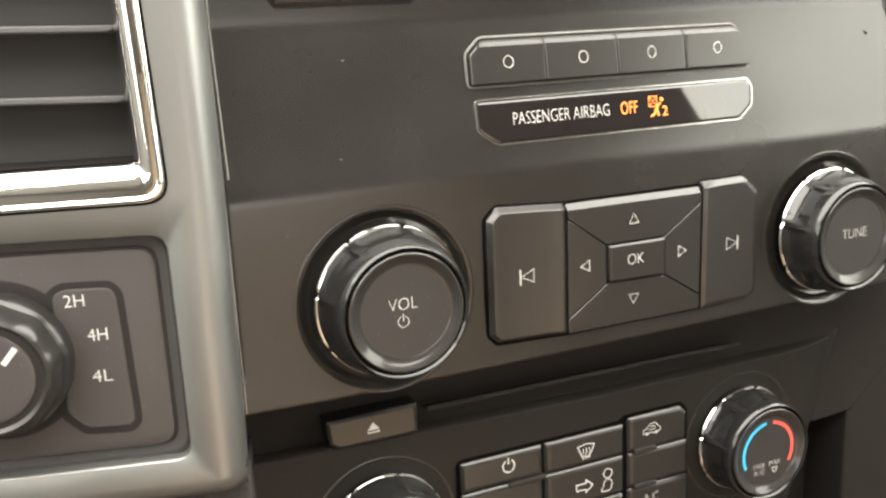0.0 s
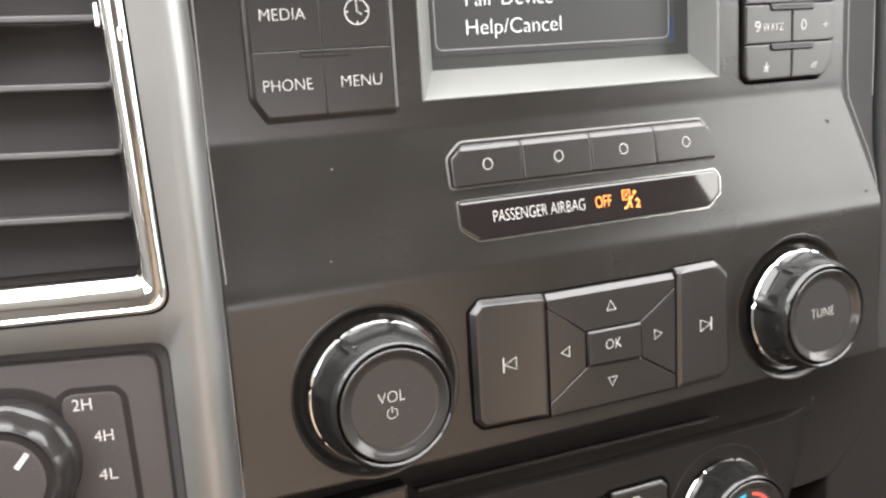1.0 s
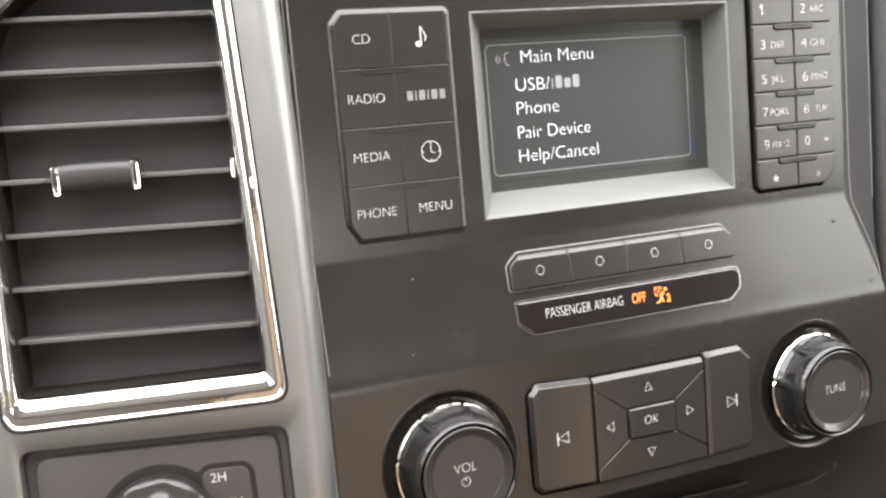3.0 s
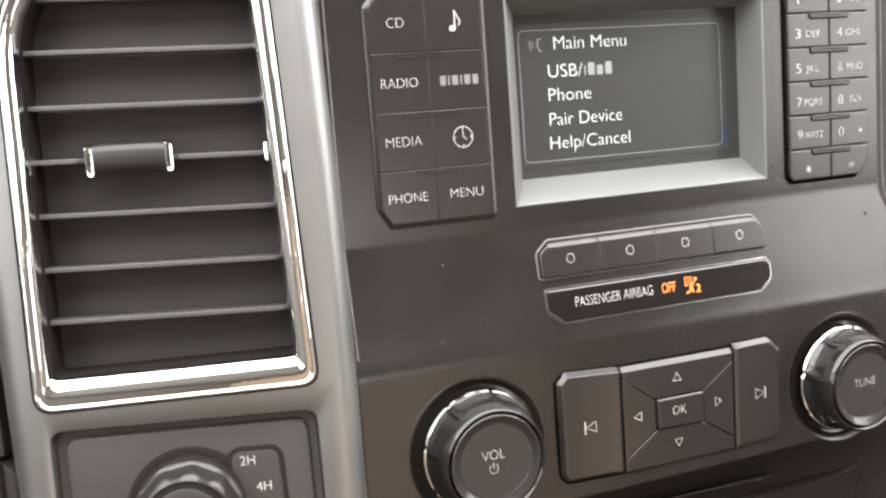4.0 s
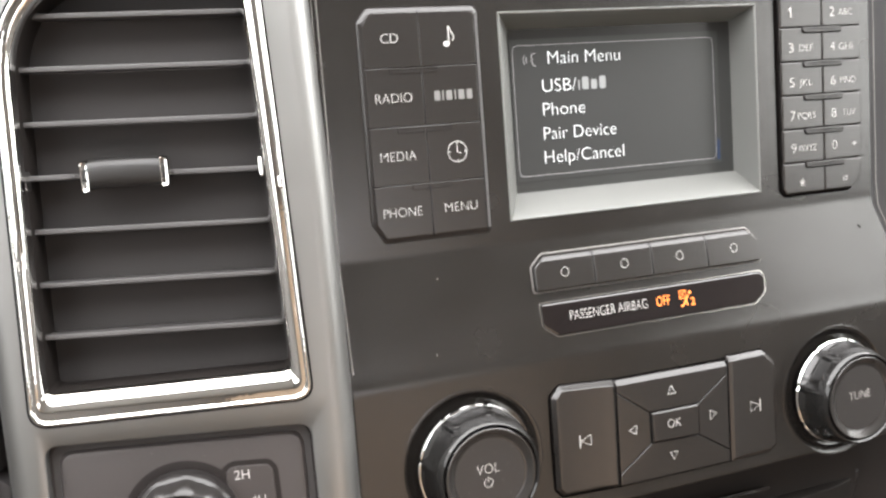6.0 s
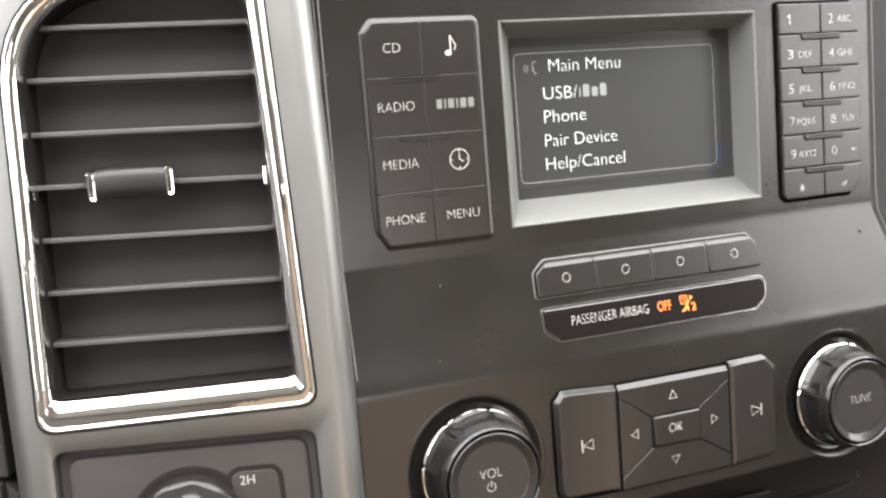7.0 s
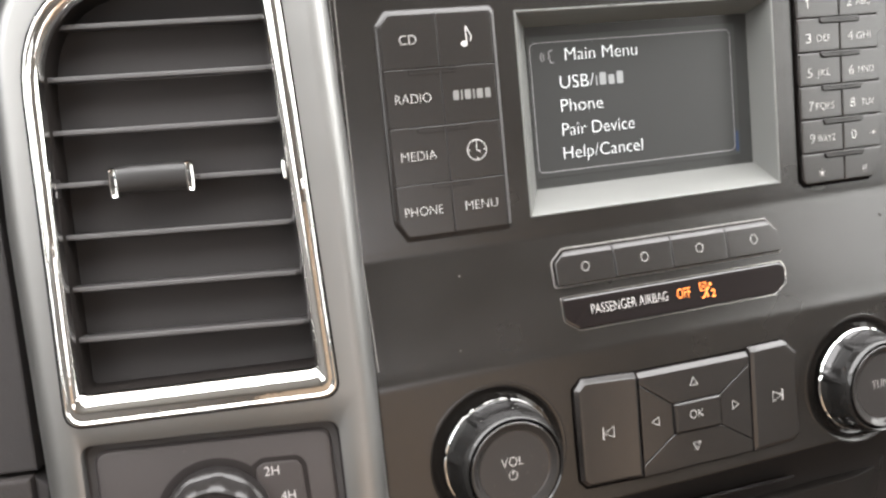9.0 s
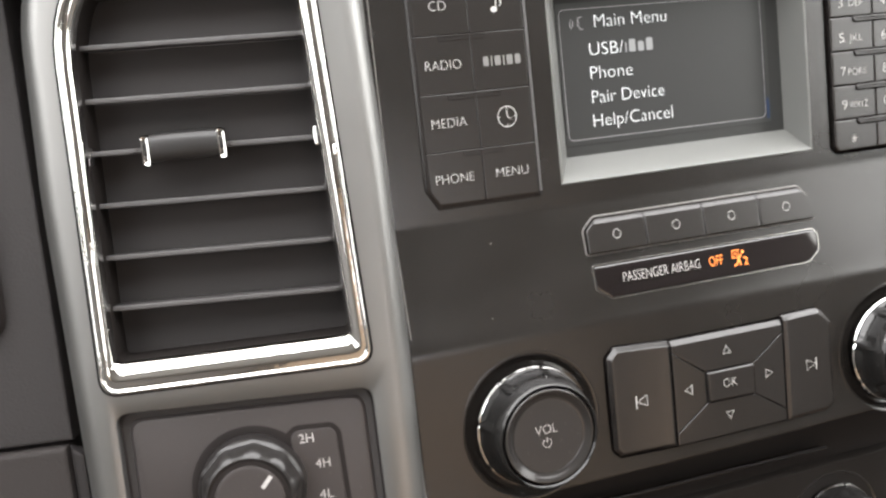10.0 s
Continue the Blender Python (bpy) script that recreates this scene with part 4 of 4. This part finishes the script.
def vane(v, s0, s1, d0=-0.75, depth=0.9, rise=0.0):
    """A thin level blade with a rounded front edge."""
    prof = [(0.085, d0 - 0.06), (0.05, d0), (-0.05, d0), (-0.085, d0 - 0.06), (-0.04 + rise, d0 - depth), (0.04 + rise, d0 - depth)]
    return shell([[(s, v + y + VANE_SLOPE * (s + 5), z) for y, z in prof] for s in (s0, s1)], cap_first=True)


VANES = (6.31, 7.91, 9.54, 11.16, 12.76, 14.38, 15.93, 17.4)
for k, v in enumerate(VANES):
    right = -1.72 - 0.03 * (v - 6.2)
    left = -8.93 if v < 15 else -8.6 if v < 16.5 else -7.7
    blade = part("vane", vane(v, left, right + 0.06), M_VANE, vent)
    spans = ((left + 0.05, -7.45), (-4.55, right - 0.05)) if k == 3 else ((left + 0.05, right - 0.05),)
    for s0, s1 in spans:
        # A paler slab paints the light that each rounded front edge catches.
        part("front_edge_sheen", slab([(x, v + y + VANE_SLOPE * (x + 5)) for x, y in ((s0, -0.075), (s1 - 0.16, -0.075), (s1, 0.0), (s1 - 0.04, 0.075), (s0, 0.075))], -0.78, -0.71, 0.03, 0.03), M_BEVEL_SHEEN, blade)
tab_line = [(10.78, -1.2), (10.78, -0.62), (10.82, -0.53), (10.91, -0.46), (11.05, -0.42), (11.22, -0.41), (11.38, -0.42), (11.52, -0.46), (11.60, -0.53), (11.64, -0.62), (11.64, -1.2)]
tab = part("slide_tab", shell([[(s, v + 0.03 * (s < -6) + 0.04 * (k == 1 or k == 2), z) for v, z in tab_line] for k, s in enumerate((-7.14, -6.6, -5.3, -4.78))], cap_first=True), M_TAB, vent, "dark sliding tab", smooth=40)
for s, d in ((-7.26, 1), (-4.64, -1)):
    raw = box_pts(min(s, s + 0.30 * d), max(s, s + 0.30 * d), 10.72, 11.68)
    turn = lambda e: rounded(inset(raw, e), [0.24, 0.05, 0.05, 0.24] if d > 0 else [0.05, 0.24, 0.24, 0.05], 5)
    part("clip", shell([level(turn(0), -1.1), level(turn(0), -0.50), level(turn(0.015), -0.42), level(turn(0.05), -0.36), level(turn(0.08), -0.37), level(turn(0.11), -0.43)]), M_CHROME, tab, "bright chrome end clip", smooth=30)
for s, v in ((-8.84, 11.2), (-1.90, 11.1)):
    part("pivot", slab(box_pts(s - 0.08, s + 0.08, v - 0.30, v + 0.30), -0.8, -0.3, 0.06, 0.05), M_CHROME_SOFT, vent)
part("catch", slab(box_pts(-1.42, -1.28, 10.42, 10.78), 0.0, 0.15, 0.05, 0.05), M_CHROME_SOFT, vent)

switch = thing("drive_mode_switch", "grey rotary drive switch in a recessed plate", "switch", TRIM, (-5.1, 0.3, -0.3))
PW = -0.28
hole_raw = [(-9.18, -2.54), (-1.06, -2.60), (-1.10, 3.10), (-9.14, 3.27)]
well_ring = lambda d: rounded(inset(hole_raw, d), 0.46, 8)
plate_loops = [level(well_ring(0.32), -0.44), level(well_ring(0.34), -0.40), level(well_ring(0.40), PW - 0.02), level(well_ring(0.46), PW)]
part("well_edge", shell([level(well_ring(0.03), -0.26), level(well_ring(0.05), -0.40), level(well_ring(0.12), -0.43)], cap_last=False), M_GROOVE, switch, "dark joint round the plate")
part("well_floor", shell([level(well_ring(0.12), -0.43), level(well_ring(0.32), -0.44)], cap_last=False), M_VANE, switch, "dark recessed border")
part("plate", shell(plate_loops), M_SWITCH, switch, "brown grey recessed plate", smooth=30)
KC = (-5.22, 0.32)
label_raw = [(-4.05, 1.85), (-3.70, 2.08), (-2.52, 2.04), (-2.28, 1.76), (-2.18, -1.56), (-2.42, -1.80), (-3.55, -1.74), (-4.05, -1.25)][::-1]
part("label_groove", disc(rounded(label_raw, 0.15, 3), PW + 0.016), M_GROOVE, switch)
part("label_field", slab(inset(label_raw, 0.17), PW, PW + 0.05, 0.03, 0.15), M_SWITCH, switch)
for txt, x, y in (("2H", -3.40, 1.63), ("4H", -2.97, 0.76), ("4L", -2.98, -0.27)):
    part("legend", letters(txt, x, y, 0.30, PW + 0.062, 0.46, -0.005), M_PRINT, switch)
part("knob_well", lathe([(1.95, PW + 0.02), (1.9, PW + 0.025), (1.72, PW + 0.02)], KC, cap=True), M_GROOVE, switch, "dark well round the knob")
dial = part("dial", lathe([(1.68, PW), (1.68, PW + 0.5), (1.64, PW + 0.62), (1.55, PW + 0.68), (1.52, PW + 0.85), (1.46, PW + 1.15), (1.38, PW + 1.30), (1.30, PW + 1.34), (1.20, PW + 1.28)], KC, 120, lambda ang, h: 0.035 * max(-0.5, math.sin(ang * 10)) if PW + 0.6 < h < PW + 1.2 else 0.0, cap=False), M_DIAL, switch, "grey stepped knob rim")
part("dial_joint", lathe([(1.22, PW + 1.285), (1.02, PW + 1.29)], KC, cap=False), M_GROOVE, switch, "dark joint round the dial face")
part("dial_face", lathe([(1.06, PW + 1.27), (1.05, PW + 1.32), (1.02, PW + 1.33), (0.9, PW + 1.33)], KC), M_SWITCH, switch)
part("pointer", stroke([(-4.80, 0.63), (-4.50, 0.98)], 0.13, PW + 1.345), M_PRINT, switch, "white pointer mark")

# ---- the dash beside the stack ----
left_up = thing("dash_side_panel", "dark dash panel beside the vent trim with a raised rounded pad", "dashboard panel", TRIM, (-18, 9, -2))
part("panel", slab(box_pts(-40, -11.0, 2.17, 18.6), -4.0, -1.7, 0.1), M_DASH, left_up)
PAD = [(-40, 5.95), (-12.45, 5.75), (-12.25, 18.6), (-40, 18.6)]
pad_ring = lambda d: rounded(inset(PAD, d), [0, 0.9, 0, 0], 8)
part("pad", shell([level(pad_ring(0), -1.72), level(pad_ring(0.05), -1.45), level(pad_ring(0.18), -1.25), level(pad_ring(0.40), -1.12), level(pad_ring(0.8), -1.08)]), M_DASH_LOW, left_up, "brown grey raised pad", smooth=50)
left_lo = thing("lower_dash_panel", "brown grey lower dash panel below a seam", "dashboard panel", TRIM, (-18, -4, -2))
part("panel", slab(box_pts(-40, -11.2, -25, 2.02), -4.0, -1.5, 0.14), M_DASH_LOW, left_lo)
part("end_cap", slab([(-11.18, -25), (-10.75, -25), (-10.75, 1.6), (-11.18, 2.0)], -4.0, -1.75, 0.12), M_DASH, left_lo, "dark end of the panel")
under = thing("lower_trim_panel", "dark lower dash panel under the satin trim", "dashboard panel", TRIM, (-5, -10, -1))
part("panel", slab(box_pts(-10.9, 0.2, -25, -3.75), -4, -0.9, 0.1), M_DASH_LOW, under)
right_trim = thing("passenger_trim_strip", "dark brown plastic strip beside the stack", "trim", FACE, (14, 8, 0))
part("strip", shell([[(x, v, z) for v in (-2.4, 2, 10, 18.6)] for x, z in ((12.32, -1.0), (12.34, 0.02), (12.42, 0.16), (12.56, 0.22), (14.0, 0.22), (14.15, 0.1), (14.2, -1.0))], cap_last=False, closed=False), M_CHEEK, right_trim)
right_dash = thing("passenger_dash_panel", "dark dash panel on the passenger side", "dashboard panel", FACE, (25, 5, -3))
part("panel", slab(box_pts(12.4, 78, -25, 18.6), -9, -2.2, 0.2), M_DARK, right_dash)
part("side_pad", slab([(10.2, -8.7), (12.5, -8.6), (14.3, -6.95), (16.0, -5.4), (19.2, -2.5), (11.0, -2.5)], -2.6, -2.08, 0.08, 0.3), M_DARK, right_dash, "dark pad beside the heater panel")
low_dark = thing("console_back_panel", "black panel behind the heater controls", "dashboard panel", FACE, (0, -12, -5))
part("panel", slab(box_pts(-13.2, 12.4, -25, -2.8), -9, -4.2, 0.1), M_DARK, low_dark)
hood = thing("stack_hood", "dark grained hood above the stack", "dashboard panel", FACE, (0, 19, -2))
part("panel", slab(box_pts(-26, 16, 18.7, 20.5), -9, 0.6, 0.4, 0.5), M_DASH, hood)
# specks of dirt on the face
dirt = thing("dirt_specks", "small specks of dirt on the fascia", "dirt", FACE, (9.9, 6.5, 0.1))
for x, y, r in ((9.88, 6.50, 0.06), (9.80, 6.57, 0.035), (11.44, 3.85, 0.05), (-8.82, 6.70, 0.03), (-9.18, 4.15, 0.02)):
    part("speck", lathe([(r, fascia_w(y) - 0.01), (r * 0.8, fascia_w(y) + 0.02)], (x, y), 9), M_DARK if x > 0 else M_GLINT_SPECK, dirt)
